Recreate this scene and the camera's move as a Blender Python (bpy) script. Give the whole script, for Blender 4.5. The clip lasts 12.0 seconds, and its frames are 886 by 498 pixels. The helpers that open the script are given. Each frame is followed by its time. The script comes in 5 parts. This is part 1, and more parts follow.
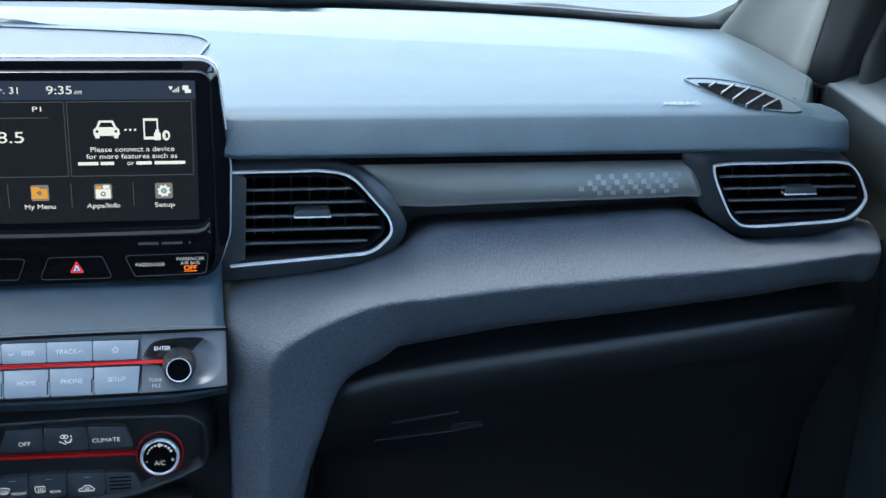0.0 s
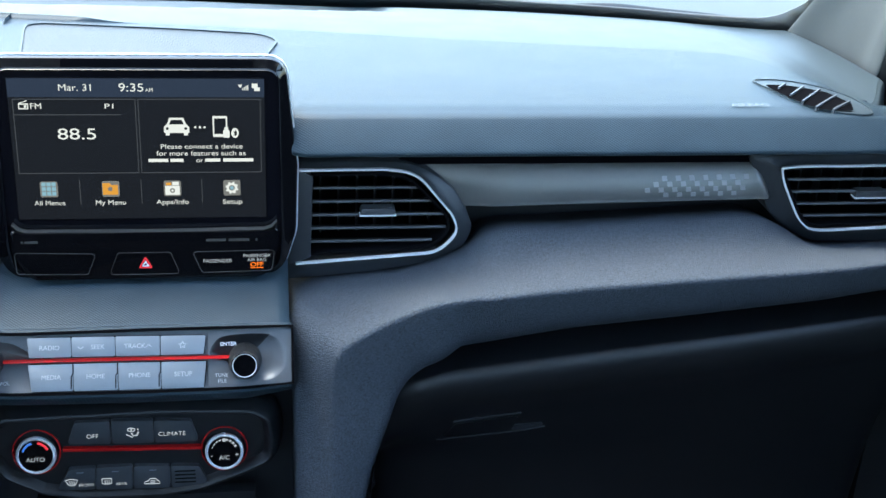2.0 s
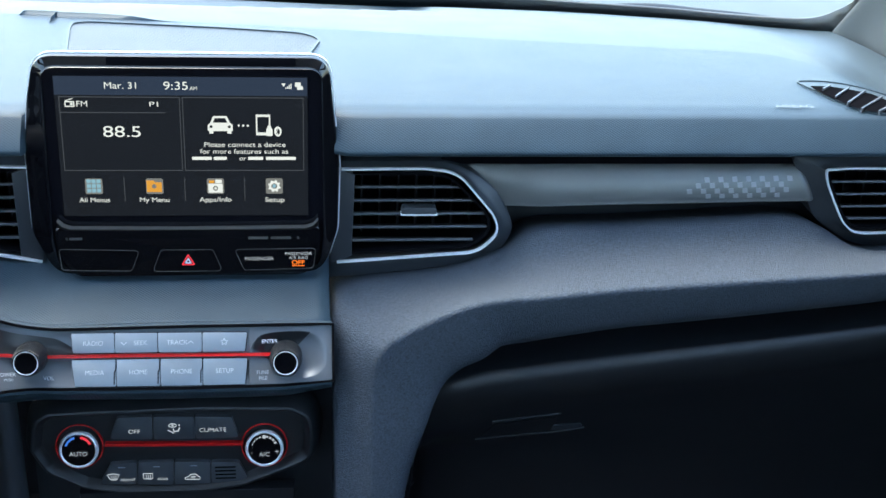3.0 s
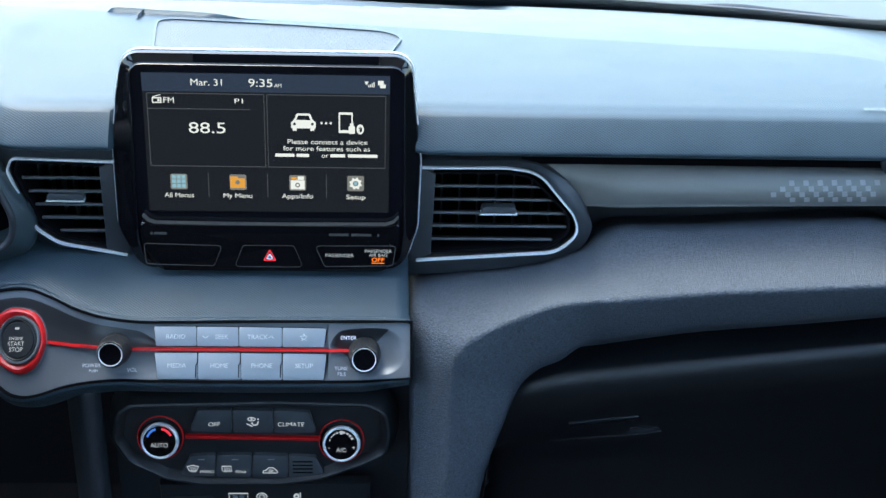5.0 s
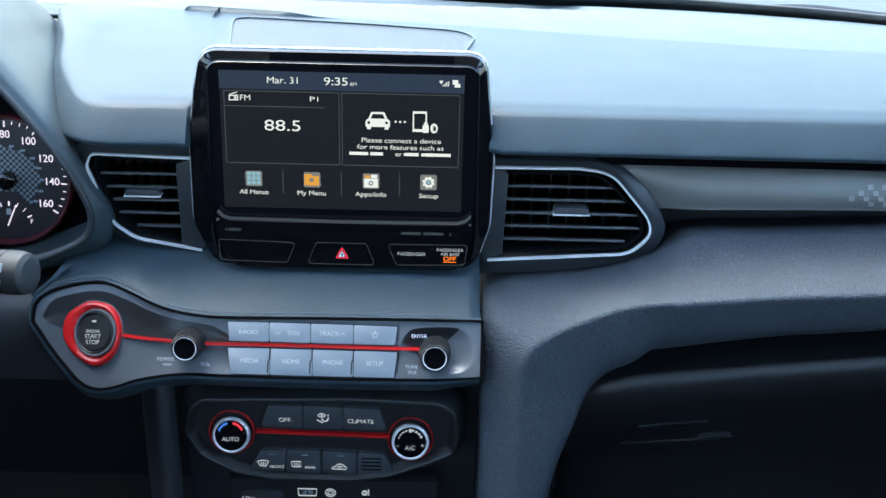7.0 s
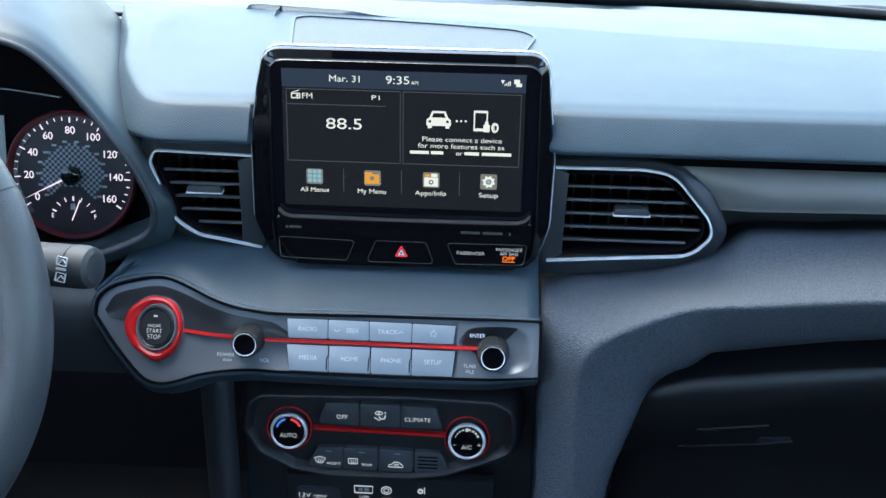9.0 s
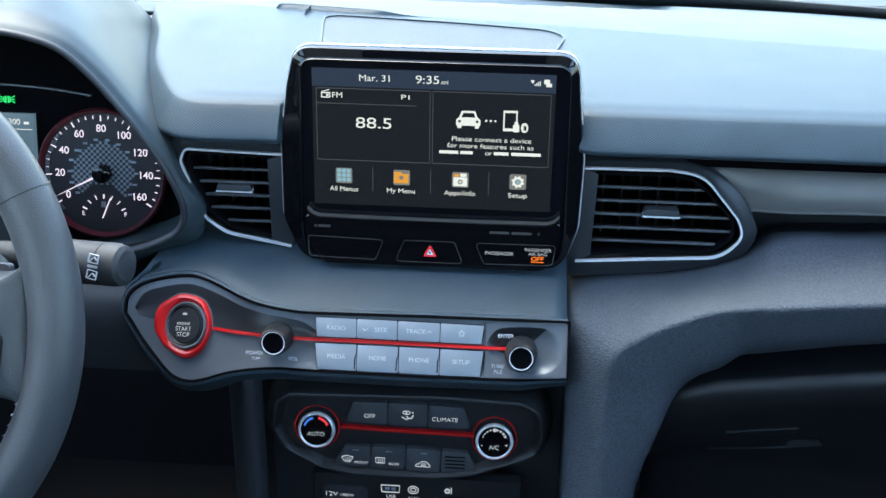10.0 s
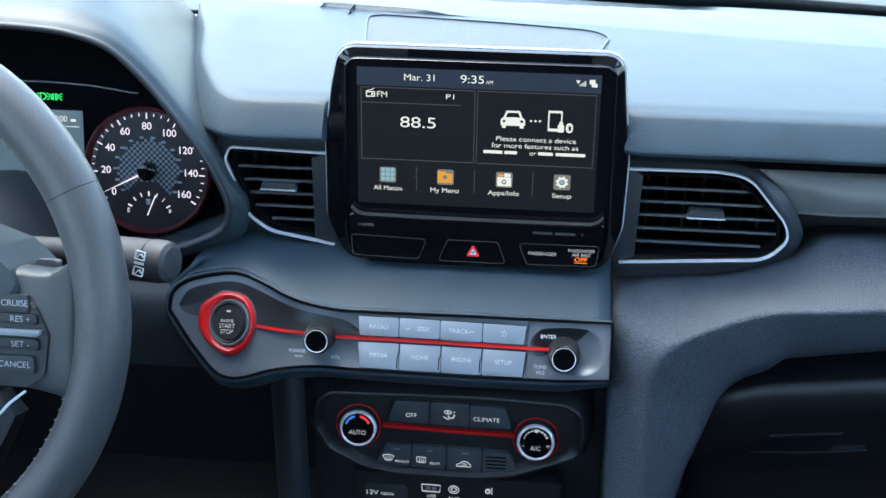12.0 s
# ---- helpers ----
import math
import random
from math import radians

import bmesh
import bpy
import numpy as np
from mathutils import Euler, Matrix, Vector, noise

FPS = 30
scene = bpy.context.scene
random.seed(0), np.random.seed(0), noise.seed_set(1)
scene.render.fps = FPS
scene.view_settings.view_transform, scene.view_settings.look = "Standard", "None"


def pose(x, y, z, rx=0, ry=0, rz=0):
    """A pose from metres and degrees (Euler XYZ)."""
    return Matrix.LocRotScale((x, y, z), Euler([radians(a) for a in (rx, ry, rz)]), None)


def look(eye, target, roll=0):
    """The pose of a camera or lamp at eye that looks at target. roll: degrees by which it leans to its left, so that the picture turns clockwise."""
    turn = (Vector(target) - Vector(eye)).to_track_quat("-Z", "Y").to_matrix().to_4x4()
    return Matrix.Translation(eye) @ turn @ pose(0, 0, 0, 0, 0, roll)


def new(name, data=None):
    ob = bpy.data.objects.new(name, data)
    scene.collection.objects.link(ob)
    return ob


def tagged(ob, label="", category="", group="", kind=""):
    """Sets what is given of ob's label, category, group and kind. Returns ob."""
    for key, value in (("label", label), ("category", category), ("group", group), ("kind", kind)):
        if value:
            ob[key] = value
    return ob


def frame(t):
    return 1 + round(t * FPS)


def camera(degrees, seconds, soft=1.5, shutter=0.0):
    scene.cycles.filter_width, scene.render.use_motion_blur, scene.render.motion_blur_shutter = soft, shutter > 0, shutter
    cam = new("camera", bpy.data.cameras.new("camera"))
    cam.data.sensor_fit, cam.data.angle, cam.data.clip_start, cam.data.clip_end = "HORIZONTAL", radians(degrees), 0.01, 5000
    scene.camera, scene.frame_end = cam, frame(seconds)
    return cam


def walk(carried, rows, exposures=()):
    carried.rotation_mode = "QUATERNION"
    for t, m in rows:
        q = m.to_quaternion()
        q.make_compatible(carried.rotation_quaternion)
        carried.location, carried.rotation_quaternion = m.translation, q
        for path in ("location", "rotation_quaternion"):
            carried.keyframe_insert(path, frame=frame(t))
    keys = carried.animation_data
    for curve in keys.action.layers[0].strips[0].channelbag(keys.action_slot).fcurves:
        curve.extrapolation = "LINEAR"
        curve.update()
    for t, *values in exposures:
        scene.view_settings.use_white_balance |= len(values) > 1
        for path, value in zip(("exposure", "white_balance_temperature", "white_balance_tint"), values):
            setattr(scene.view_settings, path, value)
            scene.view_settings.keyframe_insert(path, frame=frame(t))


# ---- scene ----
from mathutils.bvhtree import BVHTree

EXPOSURE = 3.22
cam = camera(39.5, 12.0)
PATH = [
    (0, 0.0977, -0.8205, 0.371, 64.362, -3.082, -10.11),
    (0.5, 0.0959, -0.8203, 0.3708, 64.351, -3.014, -9.707),
    (1, 0.0942, -0.8201, 0.3706, 64.319, -2.923, -9.091),
    (1.5, 0.0924, -0.8199, 0.3704, 64.287, -2.78, -8.353),
    (2, 0.0905, -0.8198, 0.3705, 64.234, -2.619, -7.506),
    (2.5, 0.0886, -0.8198, 0.3705, 64.182, -2.468, -6.612),
    (3, 0.0867, -0.8197, 0.3706, 64.135, -2.346, -5.799),
    (5, 0.0802, -0.8191, 0.3702, 63.987, -1.754, -2.449),
    (5.5, 0.0785, -0.819, 0.3702, 63.948, -1.593, -1.63),
    (6, 0.0767, -0.8189, 0.3702, 63.922, -1.457, -0.893),
    (6.5, 0.075, -0.8188, 0.3702, 63.894, -1.349, -0.158),
    (7, 0.0733, -0.8187, 0.3702, 63.87, -1.225, 0.513),
    (9, 0.0672, -0.8186, 0.3698, 63.806, -0.811, 2.937),
    (9.5, 0.0656, -0.8186, 0.3697, 63.797, -0.728, 3.547),
    (10, 0.0642, -0.8185, 0.3696, 63.784, -0.633, 4.12),
    (10.5, 0.0628, -0.8185, 0.3696, 63.776, -0.538, 4.627),
    (11, 0.0613, -0.8185, 0.3695, 63.765, -0.452, 5.105),
    (11.5, 0.0599, -0.8184, 0.3694, 63.758, -0.413, 5.534),
    (12, 0.0584, -0.8184, 0.3693, 63.754, -0.367, 5.811),
]
walk(cam, [(t, pose(x, y, z, rx, ry, rz)) for t, x, y, z, rx, ry, rz in PATH], [(0, EXPOSURE, 6280, 1), (12, EXPOSURE, 6280, 1)])

# ---- daylight: open sky through the glass ----
world = bpy.data.worlds.new("sky")
scene.world = world
world.use_nodes = True
wn = world.node_tree
sky = wn.nodes.new("ShaderNodeTexSky")
sky.sky_type, sky.sun_disc = "NISHITA", False
sky.dust_density = 2.2
sky.sun_elevation, sky.sun_rotation = radians(62), radians(-43)
wn.links.new(sky.outputs["Color"], wn.nodes["Background"].inputs["Color"])
wn.nodes["Background"].inputs["Strength"].default_value = 0.15
sun = new("sun", bpy.data.lights.new("sun", "SUN"))
sun.data.energy, sun.data.angle, sun.data.color = 0.38, radians(30), (1.0, 0.96, 0.92)
sun.matrix_world = look((-3.0, 3.2, 9.0), (0, 0, 0))


# ---- materials ----
def material(name, color, rough=0.5, metal=0.0, bump=None, vary=0.15, spec=0.5, coat=0.0, blotch=25.0, emit=None):
    """bump: (kind, cells per metre, strength, depth in metres)."""
    m = bpy.data.materials.new(name)
    m.use_nodes = True
    nt, b = m.node_tree, m.node_tree.nodes["Principled BSDF"]
    b.inputs["Roughness"].default_value, b.inputs["Metallic"].default_value = rough, metal
    b.inputs["Specular IOR Level"].default_value, b.inputs["Coat Weight"].default_value = spec, coat
    b.inputs["Coat Roughness"].default_value = 0.04
    if emit:
        b.inputs["Emission Color"].default_value, b.inputs["Emission Strength"].default_value = (*emit[0], 1), emit[1]
    if vary:
        geo = nt.nodes.new("ShaderNodeNewGeometry")
        big, fine = nt.nodes.new("ShaderNodeTexNoise"), nt.nodes.new("ShaderNodeTexNoise")
        for n, s in ((big, blotch), (fine, 900.0)):
            n.inputs["Scale"].default_value, n.inputs["Detail"].default_value = s, 4
            nt.links.new(geo.outputs["Position"], n.inputs["Vector"])
        both = nt.nodes.new("ShaderNodeMath")
        both.operation = "MULTIPLY_ADD"
        both.inputs[1].default_value = 0.5
        nt.links.new(fine.outputs["Fac"], both.inputs[0])
        nt.links.new(big.outputs["Fac"], both.inputs[2])
        ramp = nt.nodes.new("ShaderNodeMapRange")
        ramp.inputs["From Min"].default_value, ramp.inputs["From Max"].default_value = 0.45, 1.05
        ramp.inputs["To Min"].default_value, ramp.inputs["To Max"].default_value = 1 - vary, 1 + vary
        nt.links.new(both.outputs[0], ramp.inputs["Value"])
        mul = nt.nodes.new("ShaderNodeVectorMath")
        mul.operation = "SCALE"
        mul.inputs[0].default_value = color
        nt.links.new(ramp.outputs[0], mul.inputs["Scale"])
        nt.links.new(mul.outputs[0], b.inputs["Base Color"])
        rr = nt.nodes.new("ShaderNodeMapRange")
        rr.inputs["To Min"].default_value, rr.inputs["To Max"].default_value = rough * 0.85, min(1, rough * 1.15)
        nt.links.new(big.outputs["Fac"], rr.inputs["Value"])
        nt.links.new(rr.outputs[0], b.inputs["Roughness"])
    else:
        b.inputs["Base Color"].default_value = (*color, 1)
    if bump:
        kind, cells, strength, depth = bump
        geo = nt.nodes.new("ShaderNodeNewGeometry")
        if kind == "weave":
            tex = nt.nodes.new("ShaderNodeTexVoronoi")
            tex.inputs["Randomness"].default_value = 0.0
            turn = nt.nodes.new("ShaderNodeVectorRotate")
            turn.rotation_type = "EULER_XYZ"
            turn.inputs["Rotation"].default_value = (0.0, 0.0, radians(45))
            parts, rise, flat = nt.nodes.new("ShaderNodeSeparateXYZ"), nt.nodes.new("ShaderNodeMath"), nt.nodes.new("ShaderNodeCombineXYZ")
            nt.links.new(geo.outputs["Position"], parts.inputs[0])
            nt.links.new(parts.outputs["Y"], rise.inputs[0]), nt.links.new(parts.outputs["Z"], rise.inputs[1])
            nt.links.new(parts.outputs["X"], flat.inputs["X"]), nt.links.new(rise.outputs[0], flat.inputs["Y"])
            nt.links.new(flat.outputs[0], turn.inputs["Vector"])
            tex.voronoi_dimensions = "2D"
            nt.links.new(turn.outputs[0], tex.inputs["Vector"])
            out = tex.outputs["Distance"]
        elif kind == "grain":
            tex = nt.nodes.new("ShaderNodeTexVoronoi")
            nt.links.new(geo.outputs["Position"], tex.inputs["Vector"])
            out = tex.outputs["Distance"]
        else:
            tex = nt.nodes.new("ShaderNodeTexNoise")
            tex.inputs["Detail"].default_value = 3
            nt.links.new(geo.outputs["Position"], tex.inputs["Vector"])
            out = tex.outputs["Fac"]
        tex.inputs["Scale"].default_value = cells
        bp = nt.nodes.new("ShaderNodeBump")
        bp.inputs["Strength"].default_value, bp.inputs["Distance"].default_value = strength, depth
        nt.links.new(out, bp.inputs["Height"])
        nt.links.new(bp.outputs[0], b.inputs["Normal"])
    return m


PAD = material("dimpled dash foam", (0.029, 0.046, 0.060), 0.42, bump=("weave", 520, 0.6, 0.0005), spec=0.22)
TOPPAD = material("smooth dash foam", (0.036, 0.050, 0.058), 0.42, spec=0.29, bump=("noise", 1500, 0.15, 0.0004))
GRAIN = material("grained dash skin", (0.052, 0.062, 0.077), 0.60, bump=("noise", 820, 1.0, 0.0011), spec=0.20, vary=0.42, blotch=620.0)
SOFT = material("matt dark plastic", (0.022, 0.025, 0.030), 0.5, bump=("noise", 1400, 0.25, 0.0003))
KEY = material("dark grey key plastic", (0.048, 0.052, 0.059), 0.42, bump=("noise", 1400, 0.2, 0.0003))
DARK = material("black plastic", (0.010, 0.011, 0.013), 0.45, bump=("noise", 1200, 0.2, 0.0003))
HOLLOW = material("black hollow", (0.005, 0.005, 0.006), 0.8, vary=0.0, spec=0.0)
PIANO = material("piano black", (0.003, 0.003, 0.004), 0.04, vary=0.0, spec=0.5)
MATT = material("matt black strip", (0.003, 0.003, 0.004), 0.5, vary=0.0, spec=0.0)
GLASS = material("display glass", (0.004, 0.004, 0.006), 0.10, vary=0.0, spec=0.35)
SILVER = material("satin silver paint", (0.205, 0.235, 0.27), 0.45, metal=0.35, vary=0.06)
FACE = material("dark satin silver", (0.105, 0.116, 0.132), 0.38, metal=0.35, vary=0.06)
# Lighter and glossier than the pad, to stand for the ridge catching light.
BEAD = material("smooth edge bead", (0.07, 0.076, 0.085), 0.22, spec=0.8)
PRINT = material("pale key print", (0.46, 0.49, 0.53), 0.5, vary=0.0)
# Near-black base: the deep footwell shade is put into the lid's colour.
LIDSKIN = material("darkened glove box plastic", (0.0055, 0.0064, 0.0085), 0.44, bump=("noise", 1300, 0.3, 0.0003), spec=0.6)
INLAY = material("dark gloss inlay", (0.012, 0.013, 0.015), 0.3, vary=0.05)
GREY = material("grey satin plastic", (0.10, 0.106, 0.117), 0.42, metal=0.2, vary=0.08)
CHROME = material("satin chrome", (0.80, 0.82, 0.84), 0.33, metal=0.3, vary=0.04)
TRIM = material("dark metallic trim", (0.148, 0.150, 0.147), 0.40, metal=0.35, vary=0.08)
DOTS = material("light grey print", (0.27, 0.275, 0.28), 0.5, vary=0.05)
RED = material("red paint", (0.46, 0.010, 0.012), 0.25, vary=0.05)
WHITE = material("white print", (0.75, 0.77, 0.8), 0.5, vary=0.0)
# Paler than the pad: light on the embossed letters is put into the colour.
EMBOSS = material("raised foam lettering", (0.15, 0.168, 0.178), 0.5, vary=0.0)
FADED = material("grey print", (0.30, 0.33, 0.37), 0.5, vary=0.0)
WHEELSKIN = material("wheel leather", (0.064, 0.068, 0.073), 0.38, bump=("grain", 900, 0.3, 0.0004))
PILLAR = material("light grey pillar cloth", (0.082, 0.088, 0.086), 0.85, bump=("noise", 1800, 0.4, 0.0005))
SHELL = material("dark cabin lining", (0.010, 0.010, 0.011), 0.9)
CARPET = material("black carpet", (0.007, 0.007, 0.008), 0.95, bump=("noise", 900, 0.6, 0.002))
HOOD = material("pale car paint", (0.09, 0.10, 0.094), 0.5, spec=0.15, vary=0.04)
RUBBER = material("black glass edge", (0.006, 0.006, 0.007), 0.3, vary=0.05)
FADELINE = material("faint warm grey line", (0.055, 0.052, 0.048), 0.4, vary=0.0)
STALK = material("matt grey stalk plastic", (0.034, 0.036, 0.040), 0.6, bump=("noise", 1400, 0.25, 0.0003), spec=0.35)
BEZEL = material("dark satin vent bezel", (0.040, 0.045, 0.053), 0.4, metal=0.15, vary=0.06)
STITCH = material("light thread", (0.35, 0.35, 0.36), 0.8)


LAMP = 2.0 ** -EXPOSURE


def glow(name, color, strength):
    return material(name, (0.004, 0.004, 0.005), 0.15, vary=0.0, emit=(color, strength * LAMP))


UI_BACK = glow("display background", (0.05, 0.056, 0.07), 0.22)
UI_TOP = glow("display top bar", (0.07, 0.10, 0.17), 0.42)
UI_LINE = glow("display rules", (0.16, 0.17, 0.19), 0.45)
UI_WHITE = glow("display white", (0.95, 0.93, 0.88), 0.95)
UI_BLUE = glow("display pale blue", (0.35, 0.6, 0.72), 0.8)
UI_ORANGE = glow("display orange", (0.95, 0.42, 0.06), 0.85)
UI_TILE = glow("display tile", (0.3, 0.29, 0.27), 0.7)
LIT_RED = glow("lit red", (0.95, 0.05, 0.08), 0.9)
LIT_ORANGE = glow("lit orange", (1.0, 0.2, 0.02), 1.2)
LIT_WHITE = glow("lit white", (0.8, 0.85, 0.95), 0.58)
LIT_PINK = glow("lit dial figures", (0.9, 0.78, 0.95), 1.0)
LIT_GREEN = glow("lit green", (0.02, 0.85, 0.15), 0.9)
LIT_BLUE = glow("lit blue", (0.08, 0.25, 0.9), 0.8)


CLEAR = bpy.data.materials.new("clear glass")
CLEAR.use_nodes = True
cn = CLEAR.node_tree
cn.nodes.remove(cn.nodes["Principled BSDF"])
mixer, see, shine = cn.nodes.new("ShaderNodeMixShader"), cn.nodes.new("ShaderNodeBsdfTransparent"), cn.nodes.new("ShaderNodeBsdfGlossy")
shine.inputs["Roughness"].default_value, mixer.inputs["Fac"].default_value = 0.02, 0.05
see.inputs["Color"].default_value = (0.95, 0.98, 0.96, 1)
cn.links.new(see.outputs[0], mixer.inputs[1]), cn.links.new(shine.outputs[0], mixer.inputs[2])
cn.links.new(mixer.outputs[0], cn.nodes["Material Output"].inputs["Surface"])


# ---- shaping ----
def bent(pts, radii, n=5):
    """A bent line through pts with rounded corners, for a cross-section; radii: one for each inner point."""
    pts = [Vector(p) for p in pts]
    out = [pts[0]]
    for a, p, b, r in zip(pts, pts[1:], pts[2:], radii):
        da, db = a - p, b - p
        d = min(r, da.length * 0.45, db.length * 0.45)
        s, e = p + da.normalized() * d, p + db.normalized() * d
        out += [s * (1 - t) ** 2 + p * 2 * t * (1 - t) + e * t * t for t in [j / n for j in range(n + 1)]]
    return out + [pts[-1]]


def between(x, xs, ys):
    """Straight interpolation in a table."""
    for a, b, p, q in zip(xs, xs[1:], ys, ys[1:]):
        if x <= b:
            return p + (q - p) * max(0.0, (x - a) / (b - a))
    return ys[-1]


def radial(poly, c, n):
    """The outline's points at n even turns round c, which sees all of it."""
    out, c = [], Vector(c)
    poly = [Vector(p) for p in poly]
    for k in range(n):
        d = Vector((math.cos(k * math.tau / n), math.sin(k * math.tau / n)))
        best = 0.0
        for a, b in zip(poly, poly[1:] + poly[:1]):
            e, den = b - a, d.x * (b - a).y - d.y * (b - a).x
            if abs(den) > 1e-12:
                t = ((a - c).x * e.y - (a - c).y * e.x) / den
                s = ((a - c).x * d.y - (a - c).y * d.x) / den
                if -1e-6 <= s <= 1 + 1e-6 and t > best:
                    best = t
        out.append(c + d * best)
    return out


def spline(pts, n):
    """n points on a smooth curve through pts."""
    pts = [Vector(p) for p in pts]
    out, k = [], len(pts) - 1
    for i in range(n):
        s = i * k / (n - 1)
        j = min(int(s), k - 1)
        f = s - j
        a, b = pts[j], pts[j + 1]
        p = pts[j - 1] if j else a * 2 - b
        q = pts[j + 2] if j + 2 <= k else b * 2 - a
        out.append(0.5 * (2 * a + (b - p) * f + (2 * p - 5 * a + 4 * b - q) * f * f + (3 * a - p - 3 * b + q) * f ** 3))
    return out


def adopt(ob, parent):
    """Makes ob, whose mesh lies in the world, a part of its parent."""
    if parent:
        ob.parent = parent
        if not parent.parent:
            ob.matrix_parent_inverse = parent.matrix_basis.inverted()
    return ob


def part(name, bm, mat, parent=None, label="", smooth=True, angle=35, solid=0.0):
    bm.normal_update()
    me = bpy.data.meshes.new(name)
    if smooth:
        for f in bm.faces:
            f.smooth = True
        for e in bm.edges:
            if len(e.link_faces) == 2 and e.calc_face_angle(0) > radians(angle):
                e.smooth = False
    bm.to_mesh(me)
    bm.free()
    for m in mat if isinstance(mat, (list, tuple)) else (mat,):
        me.materials.append(m)
    ob = adopt(new(name, me), parent)
    if label:
        tagged(ob, label)
    if solid:
        mod = ob.modifiers.new("thickness", "SOLIDIFY")
        mod.thickness, mod.offset = solid, -1
    return ob


def loft(secs, nu, nv, flip=False, closed=False):
    """A smooth sheet through cross-sections of equally many points."""
    rows = [spline(s, nv) for s in secs]
    cols = [spline([r[j] for r in rows], nu) for j in range(nv)]
    bm = bmesh.new()
    v = [[bm.verts.new(cols[j][i]) for j in range(nv)] for i in range(nu)]
    for i in range(nu - 1):
        for j in range(nv - 1 + closed):
            k = (j + 1) % nv
            q = (v[i][j], v[i][k], v[i + 1][k], v[i + 1][j])
            bm.faces.new(q[::-1] if flip else q)
    return bm


def plane(o, lean=0.0, yaw=0.0):
    """A frame with u to the right, v up the face and w out of it, the face leaning back by lean degrees."""
    return Matrix.Translation(o) @ pose(0, 0, 0, 90 - lean, 0, yaw)


def rounded(pts, radii, n=6):
    """A polygon with rounded corners; radii: one number or one for each corner."""
    out, k = [], len(pts)
    for i, p in enumerate(pts):
        r = radii[i] if isinstance(radii, (list, tuple)) else radii
        p, a, b = Vector(p), Vector(pts[i - 1]), Vector(pts[(i + 1) % k])
        if r <= 0:
            out.append(p)
            continue
        da, db = (a - p), (b - p)
        half = da.angle(db) / 2
        d = min(r / math.tan(half), da.length * 0.49, db.length * 0.49)
        s, e = p + da.normalized() * d, p + db.normalized() * d
        for j in range(n + 1):
            t = j / n
            out.append(s * (1 - t) ** 2 + p * 2 * t * (1 - t) + e * t * t)
    return out


def mm(pts):
    return [(x / 1000, y / 1000) for x, y in pts]


def disc(m, outline, w, rings=8):
    """A filled outline in rings round its middle, fine enough to be laid on a curved surface."""
    bm, c = bmesh.new(), sum((Vector(p) for p in outline), Vector((0, 0))) / len(outline)
    rows = [[bm.verts.new(m @ Vector((*c.lerp(Vector(p), k / rings), w))) for p in outline] for k in range(1, rings + 1)]
    bm.faces.new(rows[0])
    for a, b in zip(rows, rows[1:]):
        for i in range(len(a)):
            j = (i + 1) % len(a)
            bm.faces.new((b[i], b[j], a[j], a[i]))
    bmesh.ops.recalc_face_normals(bm, faces=bm.faces)
    if sum(f.normal.z * f.calc_area() for f in bm.faces) < 0:
        bmesh.ops.reverse_faces(bm, faces=bm.faces)
    return bm


def slab(m, outline, back, front, bevel=0.0, seg=2, bm=None):
    """An outline raised from w = back to w = front in the frame m, with its front rim bevelled."""
    bm = bm or bmesh.new()
    lo = [bm.verts.new(m @ Vector((p[0], p[1], back))) for p in outline]
    hi = [bm.verts.new(m @ Vector((p[0], p[1], front))) for p in outline]
    area = sum(a[0] * b[1] - b[0] * a[1] for a, b in zip(outline, list(outline[1:]) + [outline[0]]))
    top, n = bm.faces.new(hi if area > 0 else hi[::-1]), len(outline)
    bm.faces.new(lo[::-1] if area > 0 else lo)
    for i in range(n):
        j = (i + 1) % n
        q = (lo[i], lo[j], hi[j], hi[i])
        bm.faces.new(q if area > 0 else q[::-1])
    if bevel:
        bmesh.ops.bevel(bm, geom=list(top.edges), offset=bevel, segments=seg, profile=0.5, affect="EDGES", clamp_overlap=True)
    return bm


def ring(m, outer, inner, back, front, bm=None):
    """A frame between two outlines of equally many points."""
    bm, n = bm or bmesh.new(), len(outer)
    def row(pts, w):
        return [bm.verts.new(m @ Vector((p[0], p[1], w))) for p in pts]
    a, b, c, d = row(outer, back), row(outer, front), row(inner, front), row(inner, back)
    for i in range(n):
        j = (i + 1) % n
        for p, q in ((a, b), (b, c), (c, d), (d, a)):
            bm.faces.new((p[i], p[j], q[j], q[i]))
    bmesh.ops.recalc_face_normals(bm, faces=bm.faces)
    return bm


